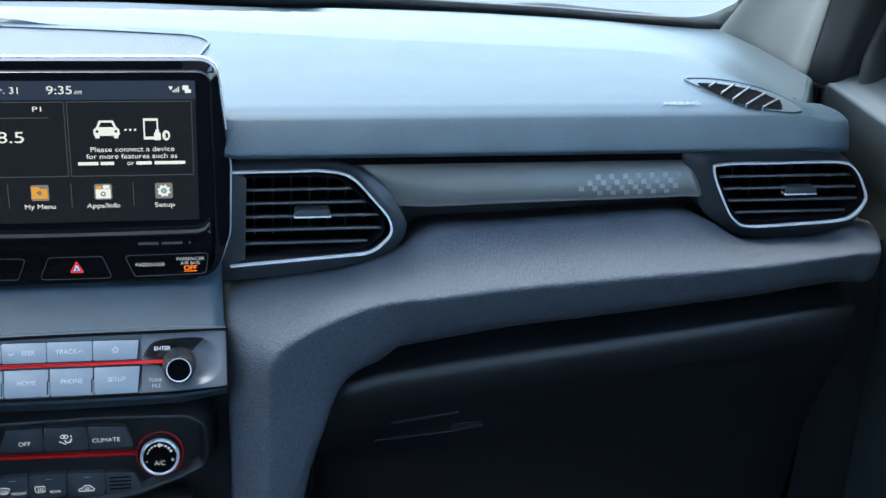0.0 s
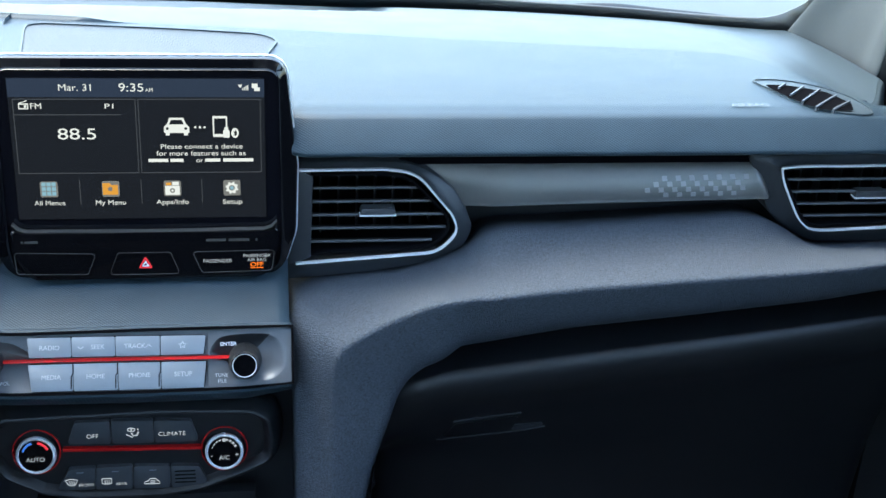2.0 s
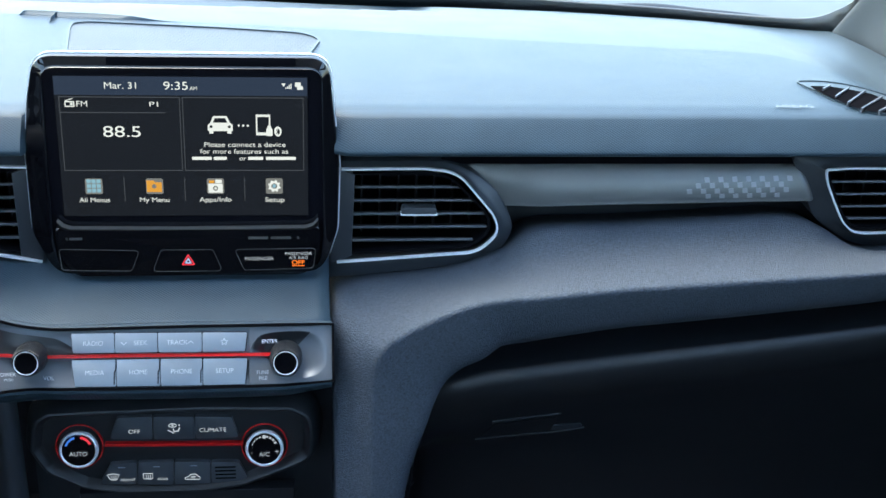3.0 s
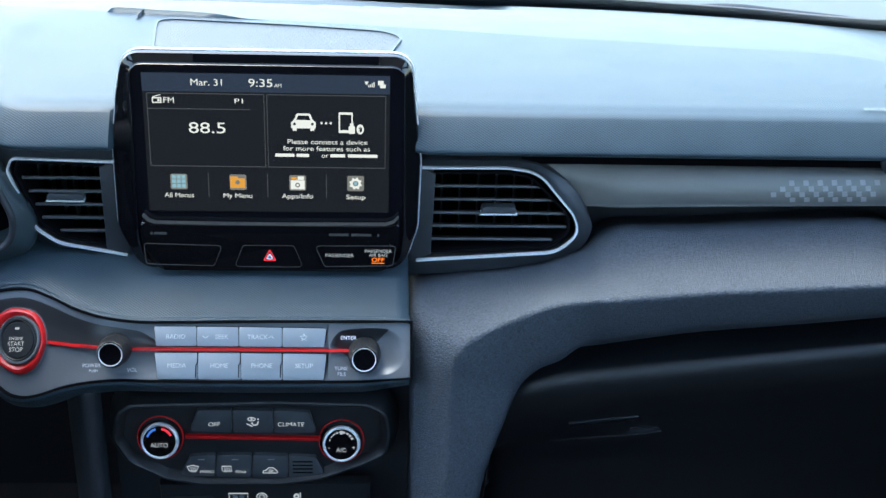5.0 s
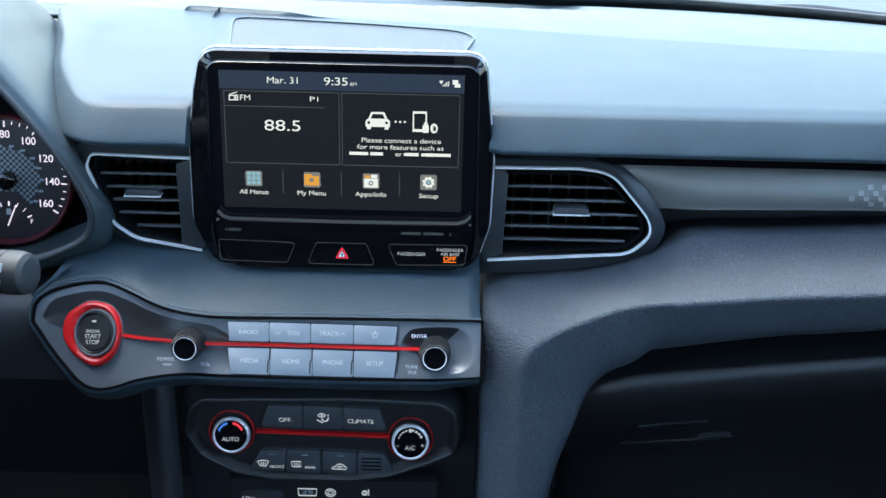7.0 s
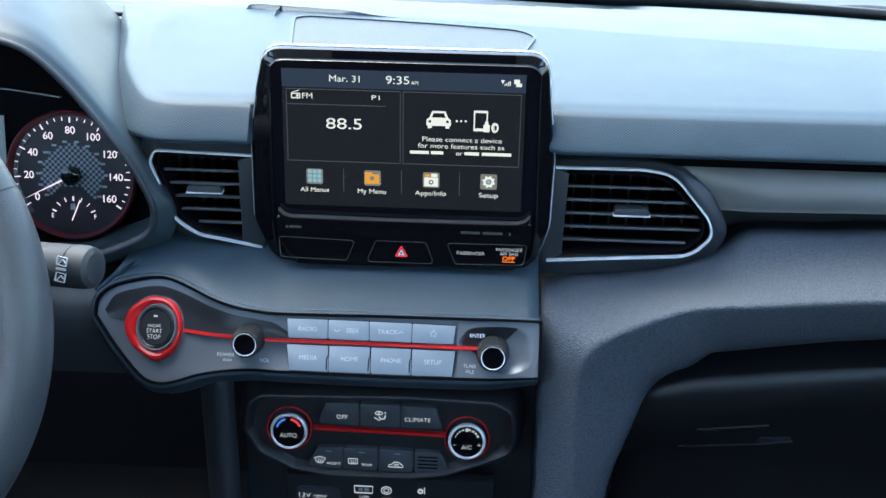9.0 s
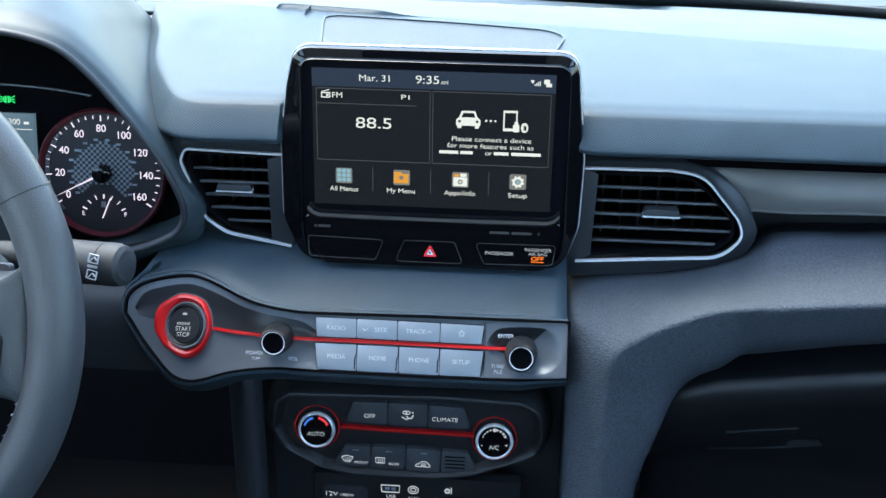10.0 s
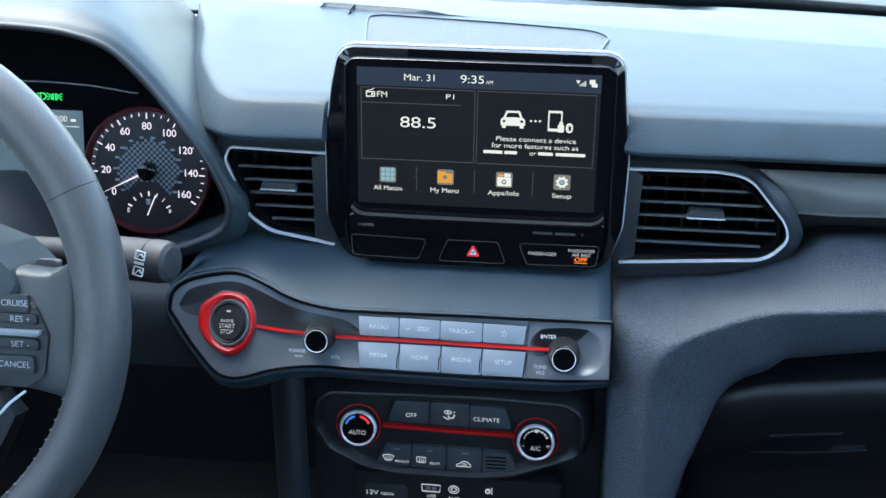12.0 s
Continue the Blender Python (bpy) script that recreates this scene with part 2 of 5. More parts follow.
def tube(pts, radius, sides=12, bm=None, closed=False, squash=1.0):
    """A tube along pts; radius: one number or one for each point."""
    bm, n, rows = bm or bmesh.new(), len(pts), []
    pts = [Vector(p) for p in pts]
    up = None
    for i, p in enumerate(pts):
        a = pts[i - 1] if i or closed else p
        b = pts[(i + 1) % n] if i < n - 1 or closed else p
        d = (b - a).normalized()
        if up is None:
            up = d.orthogonal().normalized()
        up = (up - d * up.dot(d)).normalized()
        side, r = d.cross(up), radius[i] if isinstance(radius, (list, tuple)) else radius
        rows.append([bm.verts.new(p + (up * math.cos(k * math.tau / sides) + side * squash * math.sin(k * math.tau / sides)) * r) for k in range(sides)])
    for i in range(n - 1 + closed):
        for k in range(sides):
            h, j = (k + 1) % sides, (i + 1) % n
            bm.faces.new((rows[i][k], rows[i][h], rows[j][h], rows[j][k]))
    if not closed:
        bm.faces.new(rows[0][::-1]), bm.faces.new(rows[-1])
    bmesh.ops.recalc_face_normals(bm, faces=bm.faces)
    return bm


def lathe(m, profile, sides=48, bm=None, ridges=0.0):
    """A turned body round the frame's w axis; profile: (radius, w) from back to front."""
    bm = bm or bmesh.new()
    rows = []
    for r, w in profile:
        if r <= 1e-6:
            rows.append([bm.verts.new(m @ Vector((0, 0, w)))])
        else:
            rows.append([bm.verts.new(m @ Vector(((r - (ridges if k % 2 else 0)) * math.cos(k * math.tau / sides), (r - (ridges if k % 2 else 0)) * math.sin(k * math.tau / sides), w))) for k in range(sides)])
    for a, b in zip(rows, rows[1:]):
        for k in range(sides):
            h = (k + 1) % sides
            if len(b) == 1:
                bm.faces.new((a[k], a[h], b[0]))
            elif len(a) == 1:
                bm.faces.new((a[0], b[h], b[k]))
            else:
                bm.faces.new((a[k], a[h], b[h], b[k]))
    return bm


def circle(u, v, r, n=24, a0=0.0, a1=360.0):
    return [(u + r * math.cos(radians(a0 + (a1 - a0) * k / n)), v + r * math.sin(radians(a0 + (a1 - a0) * k / n))) for k in range(n)]


def band(m, pts, width, back, front, bm=None):
    """A raised line of even width along points in the frame m."""
    pts, l, r = [Vector(p) for p in pts], [], []
    for i, p in enumerate(pts):
        d = (pts[min(i + 1, len(pts) - 1)] - pts[max(i - 1, 0)]).normalized()
        n = Vector((-d.y, d.x)) * width / 2
        l.append(p + n), r.append(p - n)
    return slab(m, r + l[::-1], back, front, bm=bm)


def box(m, u0, u1, v0, v1, back, front, bevel=0.0, bm=None):
    return slab(m, [(u0, v0), (u1, v0), (u1, v1), (u0, v1)], back, front, bevel, bm=bm)


def text(body, m, u, v, height, mat, parent, w=0.0004, width=None, name="lettering", bold=0.0, shear=0.0, spin=0.0, align="CENTER"):
    """Raised lettering with capitals of that height, centred at (u, v) in the frame m."""
    cu = bpy.data.curves.new("letters", "FONT")
    cu.body, cu.align_x, cu.align_y = body, align, "CENTER"
    cu.size, cu.extrude, cu.offset, cu.shear = height / 0.69, 0.00005, bold * height, shear
    ob = bpy.data.objects.new("letters", cu)
    scene.collection.objects.link(ob)
    bpy.context.view_layer.update()
    me = bpy.data.meshes.new_from_object(ob.evaluated_get(bpy.context.evaluated_depsgraph_get()))
    wide = ob.dimensions.x
    bpy.data.objects.remove(ob)
    sx = width / wide if width and wide else 1.0
    me.transform(m @ Matrix.Translation((u, v, w)) @ Matrix.Rotation(radians(spin), 4, "Z") @ Matrix.Diagonal((sx, 1, 1, 1)))
    me.materials.clear()
    me.materials.append(mat)
    return adopt(new(name, me), parent)


def thing(name, label, category, group="", kind="", at=(0, 0, 0)):
    ob = new(name)
    ob.empty_display_size, ob.location = 0.02, at
    return tagged(ob, label, category, group, kind)


def offset(pts, d):
    """The outline moved outwards by d; pts run anticlockwise."""
    out, n = [], len(pts)
    for i in range(n):
        a, b = Vector(pts[i - 1]), Vector(pts[(i + 1) % n])
        t = (b - a).normalized()
        out.append(Vector(pts[i]) + Vector((t.y, -t.x)) * d)
    return out


def smoothed(pts, n):
    """A closed smooth outline through pts."""
    k = len(pts)
    ring_pts = [pts[-1]] + list(pts) + [pts[0], pts[1]]
    out = []
    for i in range(n):
        s = 1 + i * k / n
        j = int(s)
        f = s - j
        p, a, b, q = [Vector(ring_pts[min(j + o, len(ring_pts) - 1)]) for o in (-1, 0, 1, 2)]
        out.append(0.5 * (2 * a + (b - p) * f + (2 * p - 5 * a + 4 * b - q) * f * f + (3 * a - p - 3 * b + q) * f ** 3))
    return out


def draped(bm, tree, m, along=(0, 0, -1)):
    """Lays the mesh, built in the frame m, onto a surface: its height over the frame becomes its height over the surface."""
    inv, along = m.inverted(), Vector(along)
    for v in bm.verts:
        p = inv @ v.co
        q = m @ Vector((p.x, p.y, 0.0))
        hit = tree.ray_cast(q - along * 0.08, along)[0]
        if hit:
            v.co = hit - along * p.z
    return bm


def step(x, a, b):
    t = min(1, max(0, (x - a) / (b - a)))
    return t * t * (3 - 2 * t)


# ======== the cabin round the dashboard ========
W = plane((0, 0, 0), 0)
UP = plane((0, 0, 0), 90)

floor = part("floor", box(UP, -0.74, 0.74, -1.95, 0.75, -0.72, -0.66), CARPET)
tagged(floor, "black carpeted car floor in deep shade", "floor", kind="structure")
firewall = part("wall_front", box(W, -0.74, 0.74, -0.66, -0.075, -0.62, -0.56), SHELL)
tagged(firewall, "dark lining of the front footwell", "wall", kind="structure")
# Unseen wall, added to hold back low light from the rear.
rear = part("wall_rear", box(W, -0.74, 0.74, -0.66, 0.30, 1.85, 1.90), SHELL)
tagged(rear, "plain dark wall closing the unseen rear of the cabin", "wall", kind="structure")
roof = part("ceiling", loft([[(x, y, z - 0.05 * (x / 0.66) ** 4) for y, z in ((-1.75, 0.50), (-1.4, 0.585), (-0.9, 0.60), (-0.55, 0.575), (-0.32, 0.515), (-0.30, 0.525))] for x in (-0.66, -0.5, 0.0, 0.5, 0.66)], 24, 30), material("headliner cloth", (0.60, 0.60, 0.58), 0.9, bump=("noise", 1500, 0.3, 0.0004)), solid=0.02)
tagged(roof, "light grey cloth roof lining", "ceiling", kind="structure")
for side, nm in ((-1, "wall_left"), (1, "wall_right")):
    bm = bmesh.new()
    x0, x1 = sorted((side * 0.70, side * 0.74))
    for y0, y1, z0, z1 in ((-1.9, 0.30, -0.66, 0.09), (0.30, 0.62, -0.66, -0.06), (-1.02, -0.94, 0.09, 0.6), (0.10, 0.28, 0.09, 0.26)):
        box(UP, x0, x1, y0, y1, z0, z1, bm=bm)
    w = part(nm, bm, SHELL)
    tagged(w, "dark side of the cabin with window openings", "wall", kind="structure")

ground = part("ground", box(UP, -60, 60, -60, 60, -1.02, -1.0), material("pale concrete yard", (0.45, 0.45, 0.43), 0.9, blotch=0.6))
tagged(ground, "pale concrete ground outside the car", "ground", kind="structure")

# bonnet, cowl and wiper seen through the foot of the windscreen
hood = thing("car_hood", "pale painted car bonnet beyond the windscreen", "car hood", at=(0, 1.0, -0.1))
part("panel", loft([[(x, 0.58, -0.07 - 0.05 * x * x), (x, 0.60, -0.035 - 0.05 * x * x), (x, 1.0, -0.02 - 0.05 * x * x), (x, 1.4, -0.06 - 0.06 * x * x), (x, 1.75, -0.16 - 0.08 * x * x)] for x in (-0.92, -0.45, 0.0, 0.45, 0.92)], 30, 30), HOOD, hood, solid=0.004)
cowl = part("cowl_grille", loft([[(x, 0.565, -0.05), (x, 0.58, -0.06), (x, 0.61, -0.08)] for x in (-0.75, 0.0, 0.75)], 8, 12), SOFT, hood, "dark grey plastic cowl")
wiper = thing("wiper", "dark wiper arm lying along the windscreen", "wiper", at=(0.45, 0.6, 0.02))
part("arm", tube(spline([(0.70, 0.62, -0.032), (0.655, 0.62, -0.023), (0.56, 0.62, -0.014), (0.50, 0.62, -0.009), (0.44, 0.62, -0.012), (0.38, 0.62, -0.022), (0.12, 0.63, -0.036)], 30), 0.007, 10, squash=0.6), SOFT, wiper)
part("blade", tube(spline([(0.50, 0.605, -0.030), (0.3, 0.60, -0.034), (0.05, 0.60, -0.034)], 20), 0.004, 8), RUBBER, wiper)

# windscreen: black edge band and glass
FOOT_LOW = [(-0.74, 0.36, 0.035), (-0.6, 0.47, 0.030), (-0.36, 0.54, 0.018), (0.0, 0.56, 0.012), (0.18, 0.53, 0.0155), (0.30, 0.51, 0.0185), (0.42, 0.466, 0.0248), (0.475, 0.441, 0.029), (0.528, 0.409, 0.033), (0.578, 0.372, 0.038), (0.608, 0.341, 0.045), (0.620, 0.325, 0.060), (0.630, 0.300, 0.088), (0.632, 0.22, 0.16), (0.60, 0.06, 0.32), (0.56, -0.08, 0.48)]
FOOT_HIGH = [(-0.74, 0.35, 0.047), (-0.6, 0.46, 0.043), (-0.36, 0.53, 0.031), (0.0, 0.55, 0.025), (0.18, 0.522, 0.0275), (0.30, 0.504, 0.030), (0.418, 0.462, 0.035), (0.474, 0.438, 0.038), (0.526, 0.407, 0.0415), (0.574, 0.370, 0.048), (0.594, 0.352, 0.0545), (0.607, 0.335, 0.066), (0.618, 0.310, 0.088), (0.618, 0.22, 0.163), (0.586, 0.06, 0.322), (0.546, -0.08, 0.482)]
windscreen = thing("windscreen", "clear windscreen with a black painted edge band", "windscreen", at=(0, 0.5, 0.03))
bm = bmesh.new()
prev = None
for p, q in zip(spline(FOOT_LOW, 120), spline(FOOT_HIGH, 120)):
    row = [bm.verts.new(p + Vector((0, 0.012, -0.012))), bm.verts.new(p), bm.verts.new(q)]
    if prev:
        bm.faces.new((prev[0], row[0], row[1], prev[1])), bm.faces.new((prev[1], row[1], row[2], prev[2]))
    prev = row
part("edge_band", bm, RUBBER, windscreen, "black edge band", solid=0.003)
low = spline(FOOT_LOW[:12], 40)
bm = loft([[p + Vector((0, 0.012, -0.01)), Vector((p.x * 0.93, p.y * 0.5 - 0.13, p.z * 0.5 + 0.29)), Vector((p.x * 0.87, -0.31, 0.53))] for p in low], 40, 16)
pane = part("glass", bm, CLEAR, windscreen, "clear glass")
pane.visible_shadow = False

# ======== dashboard: top ========
dashboard = thing("dashboard", "blue-grey foam car dashboard with dimpled and grained skins", "dashboard", at=(0, 0.2, -0.1))


PROFILE = ((0.045, 0.0415), (0.026, 0.0425), (0.012, 0.0428), (0.004, 0.0432), (0.0002, 0.0446), (-0.0014, 0.0470), (-0.0002, 0.0498), (0.0048, 0.0560), (0.0100, 0.0618), (0.0142, 0.0661), (0.0168, 0.0682), (0.0205, 0.0694), (0.026, 0.0702), (0.035, 0.0712))


def pad_section(p, inward, t, drop=0.0):
    """A cut through the pad from its lip p, inwards, to the point t on the ridge."""
    p, n, t = Vector(p), Vector(inward).normalized(), Vector(t)
    k = min(1.0, (t - p).length / 0.1)
    out = [(*(p + n * a * k), (z if z < 0.0637 else 0.0637 + (z - 0.0637) * k) - drop) for a, z in PROFILE]
    a, top = Vector(out[-1]), Vector((*t, 0.0637 - drop))
    out += [tuple(a.lerp(top, f) + Vector((0, 0, e * k))) for f, e in ((0.06, 0.0006), (0.16, 0.0013), (0.36, 0.0019), (0.68, 0.0014))]
    d = (top - a).normalized()
    return out + [tuple(top - d * 0.012 * k + Vector((0, 0, 0.0006))), tuple(top - d * 0.004 * k + Vector((0, 0, 0.0004))), tuple(top - d * 0.001 - Vector((0, 0, 0.0005))), tuple(top + d * 0.0008 - Vector((0, 0, 0.0027))), tuple(top + d * 0.001 - Vector((0, 0, 0.0067)))]


secs = [pad_section(*a) for a in (
    ((-0.284, 0.290), (1, 0.0), (-0.266, 0.305)), ((-0.277, 0.245), (1, 0.12), (-0.243, 0.3035)), ((-0.265, 0.190), (1, 0.28), (-0.218, 0.3015)), ((-0.247, 0.115), (1, 0.36), (-0.196, 0.299)), ((-0.223, 0.055), (1, 0.55), (-0.177, 0.297)),
    ((-0.204, 0.020), (0.75, 0.75), (-0.161, 0.2955)), ((-0.184, 0.0035), (0.42, 1), (-0.147, 0.2945)), ((-0.160, -0.001), (0.12, 1), (-0.134, 0.2925)))]
secs += [pad_section((x, lip), (0, 1), (x, ridge), drop) for x, lip, ridge, drop in (
    (-0.12, 0.0, 0.290, 0), (0.0, 0.0, 0.276, 0), (0.12, 0.0, 0.258, 0), (0.24, 0.0, 0.238, 0), (0.36, 0.0, 0.219, 0), (0.45, 0.0, 0.205, 0), (0.50, 0.0, 0.188, 0), (0.532, 0.0, 0.142, 0), (0.550, 0.001, 0.090, 0.0), (0.566, 0.003, 0.066, 0.002), (0.579, 0.006, 0.064, 0.003), (0.587, 0.012, 0.066, 0.005), (0.592, 0.025, 0.070, 0.010))]
bm = loft(secs, 260, 100, flip=True)
pad_tree = BVHTree.FromBMesh(bm)
for v in bm.verts:
    k = step(v.co.x, -0.1050, -0.1015) * (1 - step(v.co.x, 0.1035, 0.1070))
    v.co.y += max(0.0, 0.030 - v.co.y) * k
dash_pad = part("top_pad", bm, PAD, dashboard, "dimpled soft top pad with a rolled front edge", solid=0.004)

xs = [-0.74, -0.5, -0.3, -0.12, 0.0, 0.12, 0.24, 0.36, 0.45, 0.50, 0.532, 0.550, 0.566, 0.582, 0.595, 0.606]
ridge_y = [0.306, 0.306, 0.306, 0.290, 0.276, 0.258, 0.238, 0.219, 0.205, 0.188, 0.142, 0.090, 0.064, 0.085, 0.110, 0.128]
back_y = [0.35, 0.46, 0.545, 0.554, 0.554, 0.536, 0.516, 0.485, 0.449, 0.422, 0.402, 0.388, 0.377, 0.365, 0.352, 0.340]
back_z = [0.034, 0.024, 0.015, 0.012, 0.012, 0.0135, 0.0165, 0.0215, 0.0265, 0.0305, 0.033, 0.035, 0.0365, 0.0385, 0.041, 0.044]
secs = []
for x, r, b, zb in zip(xs, ridge_y, back_y, back_z):
    d, h, f = b - r, 0.0605 - zb, step(x, 0.545, 0.59)
    secs.append([(x, r - 0.022 + 0.008 * f, 0.0590 - 0.022 * f), (x, r - 0.006 - 0.001 * f, 0.0608 - 0.003 * f), (x, r + 0.002, 0.0611), (x, r + 0.015, 0.0607), (x, r + d * 0.35, 0.0612 - h * 0.22), (x, r + d * 0.7, 0.0612 - h * 0.58), (x, b, zb), (x, b + 0.04, zb - 0.014)])
bm = loft(secs, 140, 70, flip=True)
rim = [v for v in bm.verts if v.co.x > 0.6055]
low = {v: bm.verts.new(v.co + Vector((0.0015, 0.002, -0.030))) for v in rim}
for e in list(bm.edges):
    if e.verts[0] in low and e.verts[1] in low:
        bm.faces.new((e.verts[0], e.verts[1], low[e.verts[1]], low[e.verts[0]]))
bmesh.ops.recalc_face_normals(bm, faces=bm.faces)
if sum(f.normal.z for f in bm.faces) < 0:
    bmesh.ops.reverse_faces(bm, faces=bm.faces)
for v in bm.verts:
    back = 0.395 + 0.02 * step(v.co.x, 0.0, 0.25)
    v.co.z -= 0.012 * step(v.co.y, back, back + 0.008) * (1 - step(v.co.x, 0.19, 0.225)) * (1 - 0.9 * step(v.co.y, 0.49, 0.53))
deck = part("deck", bm, TOPPAD, dashboard, "rear deck with a sunken tray", solid=0.004)
whole = bmesh.new()
whole.from_mesh(dash_pad.data), whole.from_mesh(deck.data)
top_tree = BVHTree.FromBMesh(whole)
whole.free()
bm = slab(UP @ Matrix.Translation((-0.0285, 0.374, 0.0280)), rounded(mm([(-17, 0), (17, 0), (13, 16), (-14, 16)]), 0.003), 0.0, 0.0205, 0.006, 4)
part("sensor_cover", bm, TOPPAD, dashboard, "small raised sensor cover")

bead = [(-0.243, 0.3045, 0.0613), (-0.196, 0.3000, 0.0613), (-0.147, 0.2952, 0.0613), (-0.12, 0.2905, 0.0613), (0.0, 0.2765, 0.0613), (0.12, 0.2585, 0.0613), (0.24, 0.2385, 0.0613), (0.36, 0.2195, 0.0613), (0.45, 0.2055, 0.0613), (0.50, 0.1885, 0.0613), (0.532, 0.1425, 0.0613), (0.548, 0.098, 0.0613)]
part("edge_bead", tube(spline(bead, 120), 0.0014, 12), BEAD, dashboard, "thin raised edge bead")

# speaker grille
GR = Matrix.Translation((-0.010, 0.208, 0.0655))
grille = thing("speaker_grille", "dimpled speaker grille set in the dashboard top", "speaker grille", at=(-0.012, 0.2, 0.07))
out = rounded(mm([(95, -60), (108, 6), (92, 26), (18, 40), (-93, 54), (-105, 48), (-104, 28), (-92, -60)]), [0.02, 0.03, 0.03, 0.06, 0.012, 0.010, 0.012, 0.02])
part("frame", draped(ring(GR, offset(out, 0.0018), offset(out, -0.0002), -0.004, 0.0019), pad_tree, GR), TOPPAD, grille)
bm, rows = bmesh.new(), []
for r in range(26):
    v = -0.0598 + 0.1130 * r / 25
    cross = [a.x + (b.x - a.x) * (v - a.y) / (b.y - a.y) for a, b in zip(out, out[1:] + out[:1]) if (a.y - v) * (b.y - v) < 0]
    if len(cross) >= 2:
        rows.append([bm.verts.new(GR @ Vector((min(cross) + (max(cross) - min(cross)) * k / 40, v, 0.0006))) for k in range(41)])
for a, b in zip(rows, rows[1:]):
    for k in range(40):
        bm.faces.new((a[k], a[k + 1], b[k + 1], b[k]))
part("mesh", draped(bm, pad_tree, GR), material("perforated grille", (0.045, 0.055, 0.064), 0.45, bump=("weave", 330, 1.0, 0.0014), spec=0.25), grille)

# side defroster outlet
DV = Matrix.Translation((0, 0, 0.07))
dv_out = smoothed(mm([(478, 95), (483, 72), (491, 47), (503, 29), (522, 20.5), (546, 20), (544, 44), (537, 66), (523, 86), (505, 97), (491, 99)]), 60)
dv_in = rounded(mm([(481, 80), (484, 65), (490, 46), (498, 30), (509, 22.5), (531, 21.5), (534, 34), (525, 60), (511, 71), (498, 79)]), 0.004)
defroster = thing("defroster_vent", "dark slatted side defroster outlet in the dashboard top", "air vent", at=(0.512, 0.05, 0.07))
part("frame", draped(ring(DV, offset(dv_out, 0.0004), offset(dv_out, -0.0008), -0.004, 0.0014), top_tree, DV), TOPPAD, defroster)
part("dish", draped(disc(DV, dv_out, 0.0005), top_tree, DV), TOPPAD, defroster)
# Flat black disc laid on top, in place of a shaded opening.
part("backing", draped(disc(DV, dv_in, 0.0022), top_tree, DV), HOLLOW, defroster)
for a, b in (((0.488, 0.067), (0.498, 0.078)), ((0.491, 0.049), (0.511, 0.072)), ((0.495, 0.035), (0.521, 0.064)), ((0.502, 0.025), (0.528, 0.049)), ((0.514, 0.021), (0.533, 0.035))):
    part("slat", draped(band(DV, [a, b], 0.0014, 0.0, 0.0040), top_tree, DV), GREY, defroster)
spot, lift = pad_tree.ray_cast(Vector((0.4525, 0.0330, 0.2)), Vector((0, 0, -1)))[:2]
AB = Matrix.Translation(spot) @ pose(0, 0, 0, math.degrees(math.atan2(-lift.y, lift.z)), 0, 0)
text("AIRBAG", AB, 0, 0, 0.0066, EMBOSS, dash_pad, w=0.0012, width=0.030)

# ======== dashboard: passenger side ========
secs = []
for x, t, b in ((0.2265, 0.0290, -0.0075), (0.234, 0.0290, -0.0065), (0.242, 0.0290, -0.0055), (0.262, 0.0290, -0.0045), (0.30, 0.0288, -0.0035), (0.40, 0.0284, -0.0015), (0.44, 0.0282, -0.0005), (0.456, 0.0282, 0.0005)):
    h, d = t - b, 0.010 * (1 - step(x, 0.215, 0.262))
    secs.append([(x, 0.032 + d, t + 0.0004), (x, 0.0245 + d, t), (x, 0.0205 + d, t - 0.10 * h), (x, 0.0165 + d, t - 0.34 * h), (x, 0.0143 + d, t - 0.62 * h), (x, 0.0150 + d, t - 0.84 * h), (x, 0.0185 + d, t - 0.96 * h), (x, 0.05 + d, b - 0.006)])
secs = [[(p[0] - 0.024 * step(p[2], -0.004, 0.030) * (1 - step(p[0], 0.226, 0.285)), *p[1:]) for p in q] for q in secs]
secs = [[(p[0] + 0.45 * (0.039 - p[2]) * step(p[0], 0.40, 0.45), *p[1:]) for p in q] for q in secs]
secs.append([(p[0] + 0.004, p[1] + 0.025, p[2]) for p in secs[-1]])
bm = loft(secs, 60, 30)
trim_tree = BVHTree.FromBMesh(bm)
trim_panel = part("trim_strip", bm, TRIM, dashboard, "dark metallic trim strip", solid=0.003)
# Black strip drawn where the gap under the pad lip lies in shade.
part("shade_strip", box(W, 0.185, 0.470, 0.0294, 0.0400, -0.040, -0.0235), MATT, dashboard, "black strip for the shaded gap under the pad lip")
# Added dark box behind the trim, to block light leaking through the gap.
part("leak_block", box(W, 0.20, 0.57, -0.09, 0.036, -0.066, -0.056), DARK, dashboard)
CK = plane((0.0, 0.0165, 0.0), 0)
random.seed(5)
bm = bmesh.new()
for r in range(4):
    for c in range(15):
        if (r + c) % 2 == 0 and not (c == 0 and r in (0, 3)) and not (c < 2 and r == 3):
            u, v = 0.374 + c * 0.0054 + r * 0.0012 * -1, 0.0205 - r * 0.0042 + c * 0.0001
            slab(CK, [(u, v), (u + 0.0040, v + 0.0002), (u + 0.0046, v - 0.0034), (u + 0.0006, v - 0.0036)], -0.0003, 0.0003, bm=bm)
tagged(part("checker_print", draped(bm, trim_tree, CK, (0, 1, 0)), DOTS, trim_panel, "pale grey checker print"), "fine checker pattern in contrasting grey", kind="stuff")

